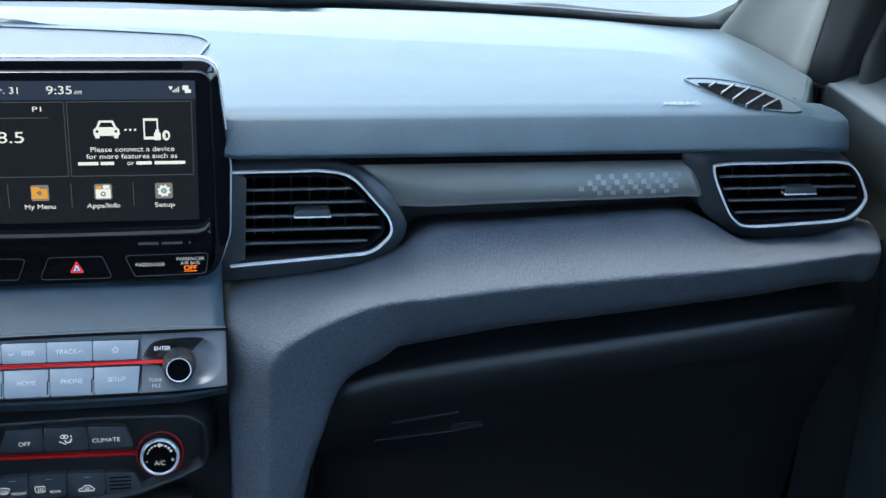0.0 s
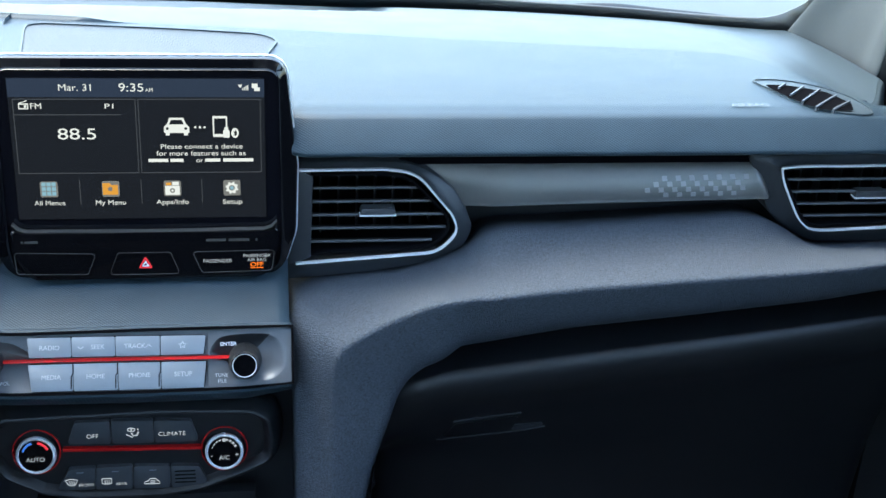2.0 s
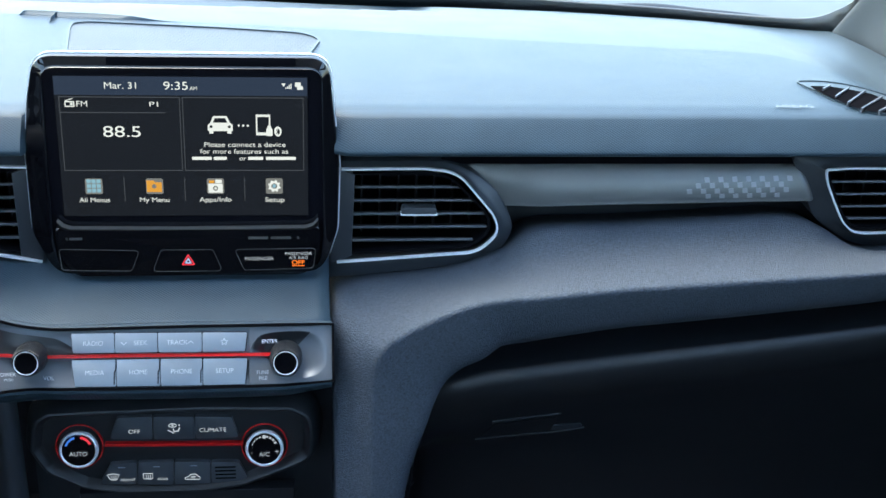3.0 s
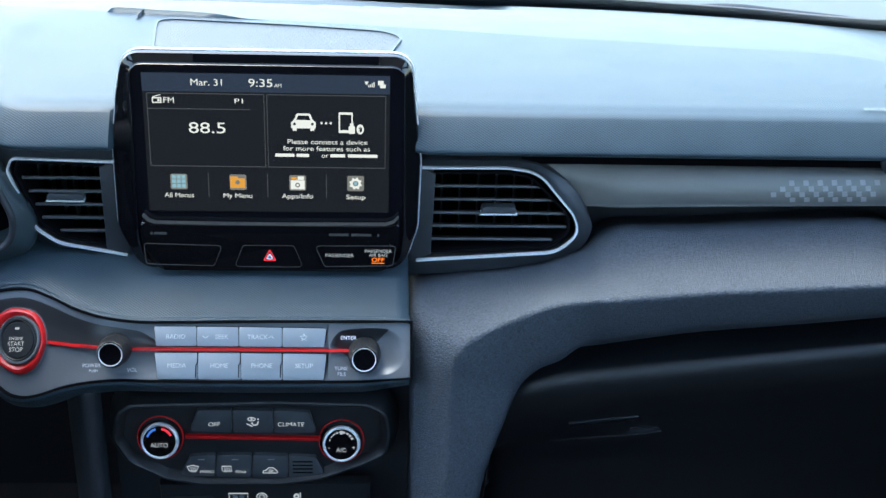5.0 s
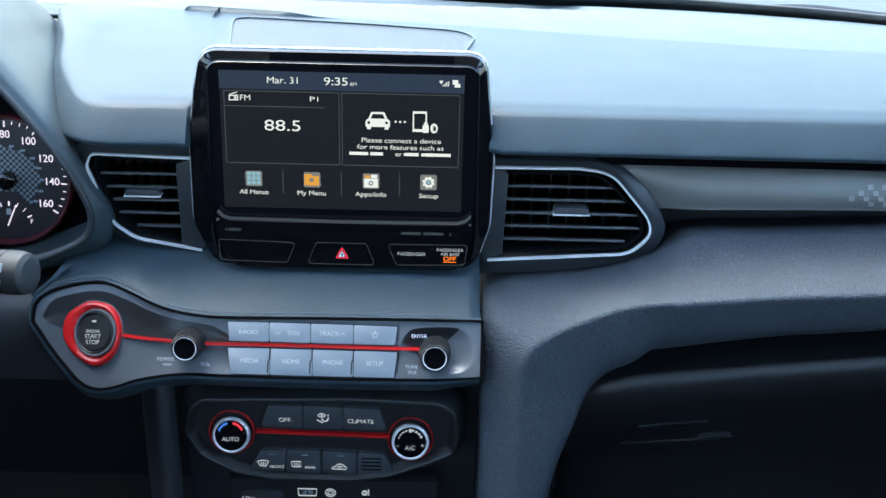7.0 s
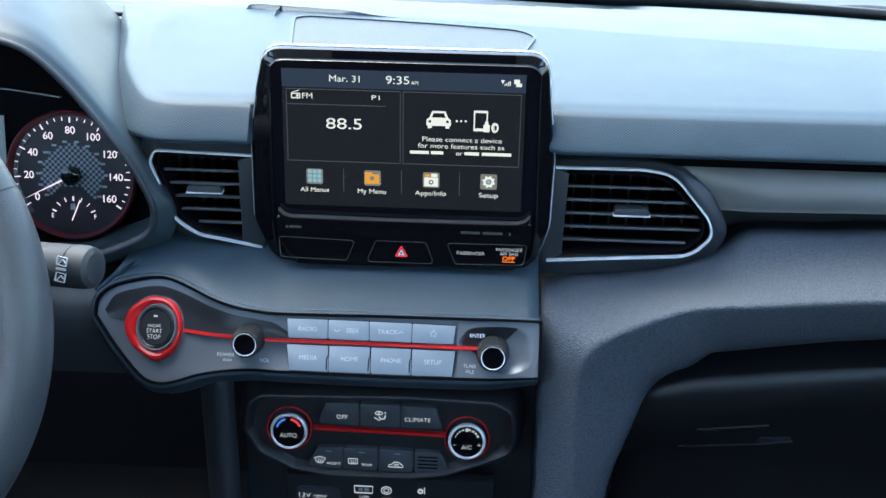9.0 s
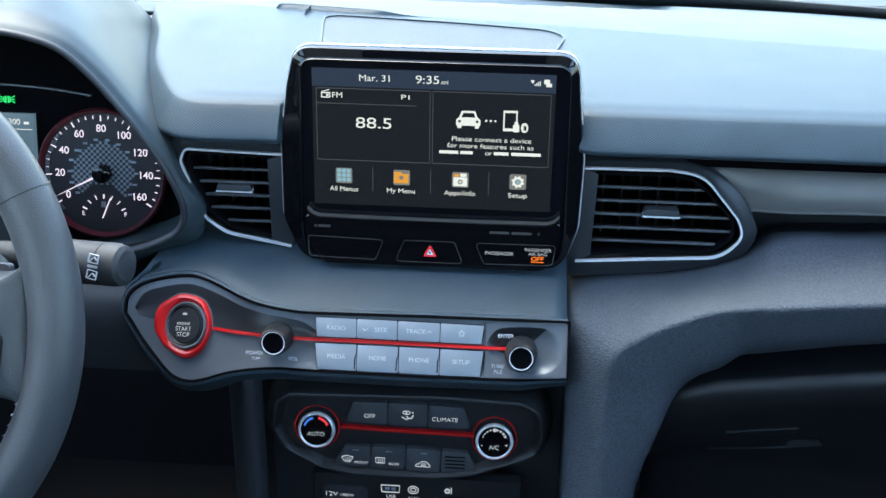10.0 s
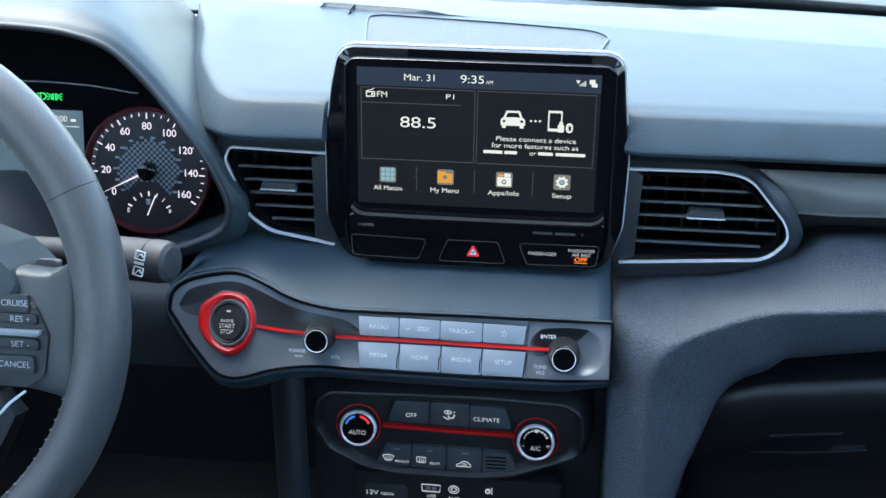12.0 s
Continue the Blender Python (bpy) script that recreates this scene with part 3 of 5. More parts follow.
BACK = ([0.146, 0.188, 0.215, 0.235, 0.256, 0.280, 0.316, 0.405, 0.451, 0.475, 0.501, 0.516, 0.574, 0.602], [-0.055, -0.050, -0.045, -0.033, -0.0175, -0.014, -0.014, -0.009, -0.007, -0.012, -0.029, -0.035, -0.034, -0.027])
CREASE = ([0.24, 0.303, 0.387, 0.473, 0.562], [-0.037, -0.031, -0.026, -0.021, -0.016])
SHELF = ([0.222, 0.25, 0.30, 0.40, 0.50, 0.60], [-0.0425, -0.0335, -0.0255, -0.0200, -0.0205, -0.0235])
UNDER = ([0.229, 0.307, 0.393, 0.48, 0.56], [-0.086, -0.073, -0.065, -0.056, -0.049])
lines = [[(0.104, 0.02, z), (0.105, -0.062, z), (0.130, -0.075, z), (0.153, -0.066, z), (0.156, -0.02, z), (0.158, 0.03, z)] for z in (-0.40, -0.30)]
lines += [
    [(0.104, 0.02, -0.19), (0.105, -0.062, -0.19), (0.130, -0.075, -0.195), (0.156, -0.066, -0.200), (0.159, -0.02, -0.20), (0.161, 0.03, -0.20)],
    [(0.103, 0.02, -0.115), (0.104, -0.055, -0.115), (0.131, -0.074, -0.118), (0.173, -0.067, -0.138), (0.178, -0.02, -0.14), (0.181, 0.03, -0.14)],
    [(0.1025, 0.03, -0.070), (0.103, -0.034, -0.066), (0.136, -0.073, -0.078), (0.184, -0.063, -0.114), (0.188, -0.02, -0.120), (0.191, 0.03, -0.122)],
    [(0.118, 0.05, -0.068), (0.122, 0.000, -0.058), (0.155, -0.068, -0.062), (0.198, -0.061, -0.101), (0.201, -0.02, -0.110), (0.204, 0.03, -0.112)],
    [(0.186, 0.05, -0.06), (0.188, 0.004, -0.050), (0.198, -0.065, -0.0430), (0.214, -0.060, -0.093), (0.216, -0.02, -0.104), (0.218, 0.03, -0.106)]]
for x in (0.229, 0.242, 0.255, 0.273, 0.316, 0.36, 0.405, 0.435, 0.452, 0.468, 0.485, 0.501, 0.516, 0.545, 0.574):
    b, c, u, f = between(x, *BACK), between(x, *CREASE), between(x, *UNDER), 0.012 * step(x, 0.48, 0.62)
    lines.append([(x, 0.05, b - 0.010), (x, 0.004, b), (x, -0.026, between(x, *SHELF)), (x, -0.066 + f, c), (x, -0.0535 + f, c - 0.88 * (c - u)), (x, -0.030 + f, u - 0.011), (x, 0.03, u - 0.014)])
lines += [[(0.602, 0.05, -0.037), (0.602, 0.010, -0.027), (0.600, -0.044, -0.021), (0.600, -0.041, -0.050), (0.60, -0.01, -0.060), (0.60, 0.03, -0.062)],
          [(0.630, 0.06, -0.040), (0.630, 0.03, -0.030), (0.624, 0.002, -0.030), (0.623, 0.004, -0.050), (0.623, 0.02, -0.056), (0.623, 0.04, -0.058)]]
LEAN = ([-0.40, -0.30, -0.19, -0.115, 0.2], [-0.085, -0.050, -0.016, 0.0, 0.0])
lines = [[(p[0], p[1] + between(p[2], *LEAN), p[2]) if x0[0][0] < 0.11 else p for p in x0] for x0 in lines]
for q in lines:
    if len(q) == 6:
        q.insert(2, Vector(q[1]).lerp(Vector(q[2]), 0.45))
secs = [bent(q, (0.006, 0.012, 0.004 + 0.002 * step(i, 3, 8), 0.012 + 0.020 * step(i, 3, 8), 0.01 + 0.02 * step(i, 3, 8)), 6) for i, q in enumerate(lines)]
lower = part("lower_pad", loft(secs, 190, len(secs[0])), GRAIN, dashboard, "grained dark blue-grey lower pad", solid=0.004)

secs = []
for x, z, y in ((0.166, -0.215, -0.016), (0.170, -0.150, -0.030), (0.181, -0.126, -0.039), (0.205, -0.1145, -0.044), (0.23, -0.1095, -0.044), (0.33, -0.0975, -0.044), (0.47, -0.0830, -0.043), (0.585, -0.0740, -0.037), (0.606, -0.092, -0.018), (0.613, -0.115, 0.0)):
    secs.append([(x, y + 0.06, z + 0.012), (x, y + 0.030, z + 0.004), (x, y + 0.010, z), (x, y + 0.003, z - 0.0035), (x, y, z - 0.014), (x, y + 0.003, z - 0.030), (x, y + 0.015, z - 0.056), (x, y + 0.044, min(z - 0.08, -0.22)), (x, y + 0.056, -0.30), (x, y + 0.07, -0.42)])
glove = thing("glove_box", "closed dark plastic glove box with a recessed latch", "glove box", at=(0.4, 0.02, -0.42))
bm = loft(secs, 90, 60)
lid_tree = BVHTree.FromBMesh(bm)
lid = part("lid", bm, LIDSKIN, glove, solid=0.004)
part("kick_panel", box(W, 0.612, 0.70, -0.66, -0.05, -0.09, -0.035, 0.004), DARK, dashboard)
LT = plane((0, -0.030, 0), 0)
latch = part("latch", draped(slab(LT, rounded(mm([(221, -186), (276, -181), (279, -161), (229, -166)]), 0.003), -0.001, 0.0012), lid_tree, LT, (0, 1, 0)), LIDSKIN, glove, "latch in the darkened lid plastic")
part("latch_lip", draped(band(LT, mm([(227, -162.5), (254, -159.3), (280, -156.5)]), 0.0010, -0.001, 0.0018), lid_tree, LT, (0, 1, 0)), KEY, glove)
part("latch_edge", draped(band(LT, mm([(217, -188.5), (248, -186.2), (277, -183.5), (303, -178.5)]), 0.0010, -0.001, 0.0018), lid_tree, LT, (0, 1, 0)), KEY, glove)
# Paler slab: light caught on the recess floor, put into the colour.
part("latch_glint", draped(slab(LT, rounded(mm([(276, -182), (302, -177), (299, -172.5), (277, -173)]), 0.002), -0.001, 0.0014), lid_tree, LT, (0, 1, 0)), BEZEL, glove)


def vent(name, label, outline, opening, rows, tab, m, bezel, skin, slats):
    v = thing(name, label, "air vent", "dashboard air vents", at=m.translation)
    us, vs = [p[0] for p in outline], [p[1] for p in outline]
    c = ((min(us) + max(us)) / 2, (min(vs) + max(vs)) / 2)
    far, near, bm = radial(bezel, c, 160), radial(outline, c, 160), bmesh.new()
    tiers = [[bm.verts.new(m @ Vector((*f.lerp(g, k), w))) for f, g in zip(far, near)] for k, w in ((0.0, -0.040), (0.0, -0.010), (0.12, -0.0085), (0.5, -0.0070), (0.8, -0.0040), (0.95, -0.0012), (1.0, -0.0020), (1.0, -0.030))]
    for a, b in zip(tiers, tiers[1:]):
        for k in range(160):
            h = (k + 1) % 160
            bm.faces.new((a[k], a[h], b[h], b[k]))
    part("bezel", bm, skin, v)
    part("duct", ring(m, offset(opening, 0.002), opening, -0.05, -0.003), HOLLOW, v)
    part("backing", slab(m, offset(opening, 0.001), -0.055, -0.045), HOLLOW, v)
    us, vs = [p[0] for p in opening], [p[1] for p in opening]
    for r in range(rows):
        y = slats[0] + slats[1] * r
        cross = []
        for a, b in zip(opening, list(opening[1:]) + [opening[0]]):
            if (a[1] - y) * (b[1] - y) < 0:
                cross.append(a[0] + (b[0] - a[0]) * (y - a[1]) / (b[1] - a[1]))
        x0, x1 = min(cross), max(cross)
        part("slat", slab(m @ Matrix.Translation((0, y, -0.008)) @ pose(0, 0, 0, -22, 0, 0), [(x0, -0.0011), (x1, -0.0011), (x1, 0.0011), (x0, 0.0011)], -0.024, 0.002, 0.0006, 2), KEY, v)
    for k in range(7):
        u = min(us) + (max(us) - min(us)) * (k + 0.7) / 7.4
        cross = [a[1] + (b[1] - a[1]) * (u - a[0]) / (b[0] - a[0]) for a, b in zip(opening, list(opening[1:]) + [opening[0]]) if (a[0] - u) * (b[0] - u) < 0]
        if len(cross) >= 2 and max(cross) - min(cross) > 0.02:
            part("vane", box(m, u - 0.0006, u + 0.0006, min(cross) + 0.002, max(cross) - 0.002, -0.045, -0.034), DARK, v)
    t = part("tab", slab(m @ Matrix.Translation((tab[0], tab[1], -0.006)), rounded(mm([(-14, -3.4), (14, -3.4), (12, 2.2), (-12, 2.2)]), 0.002), -0.006, 0.003, 0.0012), KEY, v, "ribbed adjusting tab")
    part("tab_edge", slab(m @ Matrix.Translation((tab[0], tab[1], -0.006)), rounded(mm([(-14, -3.8), (14, -3.8), (13.4, -2.7), (-13.4, -2.7)]), 0.0005), -0.004, 0.0036, 0.0003), CHROME, t)
    return v


V = plane((0, 0.010, 0.0), 0)
c_out = rounded(mm([(108, -44.5), (215, -37), (229, -21), (226, -8), (196, 28), (172, 31), (111, 30.5)]), [0.0, 0.03, 0.02, 0.03, 0.03, 0.04, 0.0])
c_open = rounded(mm([(118, -38), (208, -33), (222, -21), (220, -8), (190, 23), (170, 25), (120, 24.5)]), [0.0, 0.03, 0.02, 0.03, 0.03, 0.04, 0.0])
centre_vent = vent("air_vent", "black slatted air vent with a silver surround beside the display", c_out, c_open, 5, (0.169, -0.004), V, rounded(mm([(101, -62), (147, -59), (189, -54), (224, -47), (237, -35), (242, -20), (236, -6), (226, 12), (206, 27), (187, 33.5), (105, 33.5)]), [0, 0.2, 0.2, 0.05, 0.05, 0.05, 0.06, 0.06, 0.06, 0.06, 0]), BEZEL, (-0.030, 0.0108))
rim = c_out[1:-1]
part("surround", band(V, [c_out[0]] + rim + [c_out[-1]], 0.0014, -0.002, 0.0010), CHROME, centre_vent, "satin silver surround")
part("cheek", slab(V, mm([(103, -46), (119, -40), (121, 25), (109, 31)]), -0.03, -0.001, 0.001), SOFT, centre_vent)

l_out = rounded(mm([(-106, -42), (-106, 32), (-182, 34), (-186, 24), (-171, -21), (-155, -33)]), [0.0, 0.0, 0.006, 0.008, 0.022, 0.03])[::-1]
l_open = rounded(mm([(-118, -35), (-118, 27), (-178, 29), (-180, 22), (-166, -18), (-152, -28)]), [0.0, 0.0, 0.004, 0.006, 0.01, 0.02])[::-1]
l_out, l_open = l_out[::-1], l_open[::-1]
left_vent = vent("air_vent", "black slatted air vent with a silver surround beside the dials", l_out, l_open, 5, (-0.148, 0.003), V, offset(l_out, 0.012), BEZEL, (-0.026, 0.0105))
part("surround", band(V, l_out[1:] + l_out[:1], 0.0014, -0.002, 0.0010), CHROME, left_vent, "satin silver surround")
part("cheek", slab(V, mm([(-121, -38), (-104, -43), (-104, 33), (-121, 27)]), -0.03, -0.001, 0.001), SOFT, left_vent)

r_out = smoothed(mm([(514, -23), (550, -22.3), (590, -20), (603, -15.5), (610.5, -3), (606, 10), (595, 25), (580, 30.8), (531, 31), (485, 30.5), (477.5, 25), (491, -3), (501, -17)]), 90)
r_open = offset(r_out, -0.004)
right_vent = vent("air_vent", "black slatted air vent with a silver surround beside the door", r_out, r_open, 4, (0.555, 0.006), V, rounded(mm([(452, 37), (468, 5), (478, -15), (505, -33), (520, -38), (579, -38), (611, -29), (619, -1), (600, 24), (578, 39), (530, 40)]), [0, 0.06, 0.06, 0.06, 0.05, 0.05, 0.04, 0.04, 0.04, 0.04, 0.2]), SOFT, (-0.0140, 0.0103))
part("surround", ring(V, offset(r_out, 0.0006), offset(r_out, -0.0007), -0.002, 0.0010), CHROME, right_vent, "satin silver surround")

# ======== dashboard: centre ========
SWING = Vector((-0.0066, 0.022, -0.0128))


def bend(bm):
    """The button panel swings away from the cabin towards the driver's side."""
    for v in bm.verts:
        v.co += SWING * step(-v.co.x, 0.11, 0.215)
    return bm


RP = plane((0, -0.056, -0.077), 31.5)
TOPLINE = mm([(-218, 8), (-216.5, 20), (-207, 28.5), (-191, 33.5), (-175, 35.8), (-164, 34.5), (-149, 28.5), (-133, 20.9), (-117, 15.8), (-99, 13), (-79, 12), (-10, 12.9), (20, 13.1), (45.5, 13.2)])
LOWLINE = mm([(-218, 8), (-213, 1.5), (-205, -9.5), (-194, -22.5), (-181, -35.5), (-169.5, -39.5), (-157, -37.5), (-141, -32), (-122, -28.2), (-102, -26.6), (-80, -27.2), (-10, -27.8), (20, -27.6), (45.5, -27.4)])
VALLEY = mm([(-218, 8), (-212, 6), (-203, 4), (-190, 2), (-176, 0.5), (-164, -0.8), (-149, -2), (-133, -4), (-117, -5), (-99, -5.8), (-79, -5.8), (-10, -5.8), (20, -6.2), (45.5, -6.5)])
HOLLOWING = mm([(0, 0), (0, 0.4), (0, 0.8), (0, 1.0), (0, 1.0), (0, 0.7), (0, 0.2), (0, -0.6), (0, -1.6), (0, -2.6), (0, -3.4), (0, -3.6), (0, -3.4), (0, -3.0)])


def face_sheet(a, b):
    """A hollowed sheet between an edge line and the valley line of the panel's face."""
    return [[RP @ Vector((p[0], p[1], 0)), RP @ Vector((p[0] * 0.65 + q[0] * 0.35, p[1] * 0.65 + q[1] * 0.35, wb * 0.5)), RP @ Vector((q[0], q[1], wb))] for p, q, (_, wb) in zip(a, b, HOLLOWING)]


secs = []
for x, v, yb in ((0.102, 0.0165, 0.02), (0.02, 0.0155, 0.02), (-0.06, 0.0145, 0.02), (-0.10, 0.0155, 0.02), (-0.128, 0.0225, 0.03), (-0.150, 0.0325, 0.042), (-0.172, 0.0390, 0.050), (-0.186, 0.0400, 0.046), (-0.196, 0.0395, 0.026), (-0.206, 0.0370, 0.004), (-0.214, 0.0335, -0.012), (-0.226, 0.022, -0.018)):
    e = RP @ Vector((x, v, 0.001))
    e += SWING * step(-x, 0.11, 0.215)
    end = step(-x, 0.186, 0.212)
    zb = -0.040 + 0.008 * step(-x, 0.10, 0.18)
    zb += (e.z + 0.003 - zb) * step(-x, 0.188, 0.216)
    mid = Vector((x, e.y * 0.55 + yb * 0.45, e.z * 0.45 + zb * 0.55 - 0.001 * (1 - end)))
    near = max(e.y + 0.001, min(e.y + 0.010, yb))
    secs.append([(x, yb + 0.03 - 0.026 * end, zb + 0.004 - 0.03 * end), (x, yb, zb), mid, (x, near, e.z + 0.0045 * (1 - end)), (x, e.y + 0.001, e.z + 0.0005), (x, e.y + 0.001, e.z - 0.003), (x, e.y + 0.012, e.z - 0.012)])
apron = part("apron", loft(secs, 90, 40, flip=True), PAD, dashboard, "dimpled pad under the display", solid=0.003)

radio = thing("radio_panel", "satin silver button panel with a red line and engine start button", "control panel", at=(-0.05, -0.06, -0.1))
RIGHT_END = mm([(70, -27), (103, -25), (103, 14), (70, 13.4)])
outline = [Vector(p) for p in spline([(*p, 0) for p in LOWLINE], 80)] + [Vector(p) for p in RIGHT_END] + [Vector(p) for p in spline([(*p, 0) for p in TOPLINE], 80)][::-1][:-1]
outline = [Vector((p[0], p[1])) for p in outline]
part("base", bend(slab(RP, offset(outline, 0.0005), -0.03, -0.0085)), DARK, radio)
bm = bmesh.new()
tiers = [[bm.verts.new(RP @ Vector((min(q.x, 0.103), q.y, w))) for q in offset(outline, d)] for d, w in ((0.0008, -0.010), (0.0008, 0.0008), (0.0022, 0.0018), (0.0040, 0.0010), (0.0060, -0.0030), (0.0085, -0.0120), (0.0090, -0.028))]
for a, b in zip(tiers, tiers[1:]):
    for k in range(len(a)):
        h = (k + 1) % len(a)
        bm.faces.new((a[k], b[k], b[h], a[h]))
bmesh.ops.recalc_face_normals(bm, faces=bm.faces)
bend(bm)
part("rim", bm, PAD, radio, "dimpled rim")
part("upper_face", bend(loft(face_sheet(TOPLINE, VALLEY), 110, 16)), FACE, radio)
part("lower_face", bend(loft(face_sheet(LOWLINE, VALLEY), 110, 16, flip=True)), FACE, radio)
TOP_IN = mm([(-212, 12), (-205, 23.0), (-190, 28.2), (-175, 30.6), (-164, 29.3), (-149, 23.6), (-133, 16.3), (-117, 11.4), (-99, 8.6), (-88, 6.6), (-80, 2.2), (-73, -2.6), (-66, -5.3)])
LOW_IN = mm([(-209, 7), (-201, 4.6), (-189, 2.6), (-176, 1.0), (-164, -0.3), (-149, -1.6), (-133, -3.6), (-117, -4.7), (-99, -5.6), (-88, -5.7), (-80, -5.7), (-73, -5.7), (-66, -5.75)])
secs = []
for p, q, wb in zip(TOP_IN, LOW_IN, (0.0004, 0.0008, 0.0010, 0.0010, 0.0007, 0.0002, -0.0006, -0.0016, -0.0026, -0.0030, -0.0033, -0.0034, -0.0034)):
    a, b = Vector((p[0], p[1], wb * between(p[0], [-0.1, -0.066], [0.25, 0.95]) + 0.0008)), Vector((q[0], q[1], wb + 0.0008))
    secs.append([RP @ a, RP @ (a * 0.5 + b * 0.5 + Vector((0, 0, -0.0006))), RP @ b])
part("inlay", bend(loft(secs, 80, 14)), INLAY, radio, "dark gloss inlay")
part("gap", bend(ring(RP, offset(outline, 0.0022), offset(outline, 0.0004), -0.02, 0.0022)), HOLLOW, radio)
part("red_line", bend(band(RP, mm([(-152, -1.2), (-135, -3.2), (-114, -4.9), (-90, -5.6), (-40, -5.6), (20, -5.9), (62, -6.2)]), 0.0024, -0.008, 0.0021)), RED, radio)


def key(m, pts, label, mat, parent, name="button", w0=-0.008, w1=0.0014, r=0.0012, bev=0.0003, bender=None):
    bm = slab(m, rounded(mm(pts), r), w0, w1, bev, 2)
    return part(name, bender(bm) if bender else bm, mat, parent)


part("key_well", slab(RP, rounded(mm([(-76.6, -3.9), (42.2, -4.2), (44, 10.0), (-78.6, 10.8)]), 0.003), -0.008, 0.0003), HOLLOW, radio)
part("key_well", slab(RP, rounded(mm([(-75, -27.2), (42.4, -27.6), (44.2, -8.0), (-78, -7.6)]), 0.003), -0.008, 0.0003), HOLLOW, radio)
top_keys = [[(-76.4, -3.4), (-48.2, -3.4), (-48.7, 10.3), (-78.0, 10.3)], [(-47.7, -3.4), (-18.6, -3.6), (-19.0, 10.1), (-48.2, 10.3)], [(-18.1, -3.6), (11.8, -3.8), (11.8, 9.8), (-18.5, 10.1)], [(12.3, -3.8), (41.8, -3.8), (43.4, 9.4), (12.3, 9.8)]]
low_keys = [[(-74.8, -26.6), (-46.9, -26.9), (-47.5, -8.1), (-77.4, -8.1)], [(-46.4, -26.9), (-16.7, -27), (-17.3, -8.2), (-47, -8.1)], [(-16.2, -27), (12.4, -27.1), (12.2, -8.4), (-16.8, -8.2)], [(12.9, -27.1), (41.8, -27), (43.6, -8.7), (12.7, -8.4)]]
for pts, word in zip(top_keys, ("RADIO", "SEEK", "TRACK", "")):
    k = key(RP, pts, "", SILVER, radio)
    c = Vector((sum(p[0] for p in pts) / 4000, 0.0030))
    if word:
        text(word, RP, c.x + (0.003 if word == "SEEK" else -0.002 if word == "TRACK" else 0), c.y, 0.0031, PRINT, k, w=0.0017)
    if word in ("SEEK", "TRACK"):
        s, u = (-1, c.x - 0.0085) if word == "SEEK" else (1, c.x + 0.0075)
        part("mark", band(RP, [(u - 0.0018, c.y - s * 0.0006), (u, c.y + s * 0.0010), (u + 0.0018, c.y - s * 0.0006)], 0.0005, 0.0, 0.0018), PRINT, k)
    if not word:
        star = [(c.x + (0.0026 if j % 2 == 0 else 0.0012) * math.sin(j * math.pi / 5), c.y + (0.0026 if j % 2 == 0 else 0.0012) * math.cos(j * math.pi / 5)) for j in range(11)]
        part("star", band(RP, star, 0.0005, 0.0, 0.0018), PRINT, k)
for pts, word in zip(low_keys, ("MEDIA", "HOME", "PHONE", "SETUP")):
    k = key(RP, pts, "", SILVER, radio)
    text(word, RP, sum(p[0] for p in pts) / 4000, -0.0173, 0.0031, PRINT, k, w=0.0017)
for u in (-48.2, -18.2, 11.2):
    part("notch", band(RP, mm([(u, -25.5), (u, -17), (u + 1.2, -15), (u + 1.2, -9)]), 0.0007, 0.0, 0.0017), HOLLOW, radio)


def knob(m, u, v, r, depth, parent, name, mat_side=DARK):
    f = m @ Matrix.Translation((u, v, 0)) @ Matrix.Rotation(radians(14), 4, "X")
    k = part(name, lathe(f, [(r * 1.10, -0.012), (r * 1.10, depth * 0.18), (r * 1.02, depth * 0.28), (r * 0.98, depth * 0.88), (r * 0.90, depth * 0.97), (r * 0.84, depth)], 120, ridges=0.0004), mat_side, parent)
    part("face", lathe(f, [(r * 0.87, depth * 0.8), (r * 0.86, depth + 0.0002), (r * 0.70, depth - 0.0004), (0, depth - 0.0008)], 48), MATT, k)
    part("ring", lathe(f, [(r * 0.80, depth * 0.9), (r * 0.80, depth + 0.0003), (r * 0.75, depth + 0.0002), (r * 0.74, depth * 0.9)], 64), CHROME, k, "thin silver ring")
    return k


knob(RP, -0.1050, -0.0060, 0.0103, 0.0165, radio, "volume_knob")
knob(RP, 0.0705, -0.0088, 0.0105, 0.0165, radio, "tuning_knob")
# silver end plate with a hollow round the tuning knob
WELL = smoothed(mm([(46.5, -4.5), (49.5, 3), (57, 8), (80, 9.3), (92, 6.5), (98.5, -3), (98, -14), (91, -21.5), (78, -23.5), (67, -20), (60, -12), (54, -7)]), 96)
MID = Vector((0.0705, -0.0085))
WELL = radial(WELL, MID, 96)
PLATE = radial(mm([(45, -27.3), (70, -27), (103, -25), (103, 14), (70, 13.4), (45, 13.2)]), MID, 96)
tiers = [[RP @ Vector((*p, 0.0)) for p in PLATE]] + [[RP @ Vector((*MID.lerp(p, k), w)) for p in WELL] for k, w in ((1.03, 0.0002), (0.98, -0.0002), (0.90, -0.0014), (0.78, -0.0032), (0.62, -0.0046), (0.3, -0.0052))]
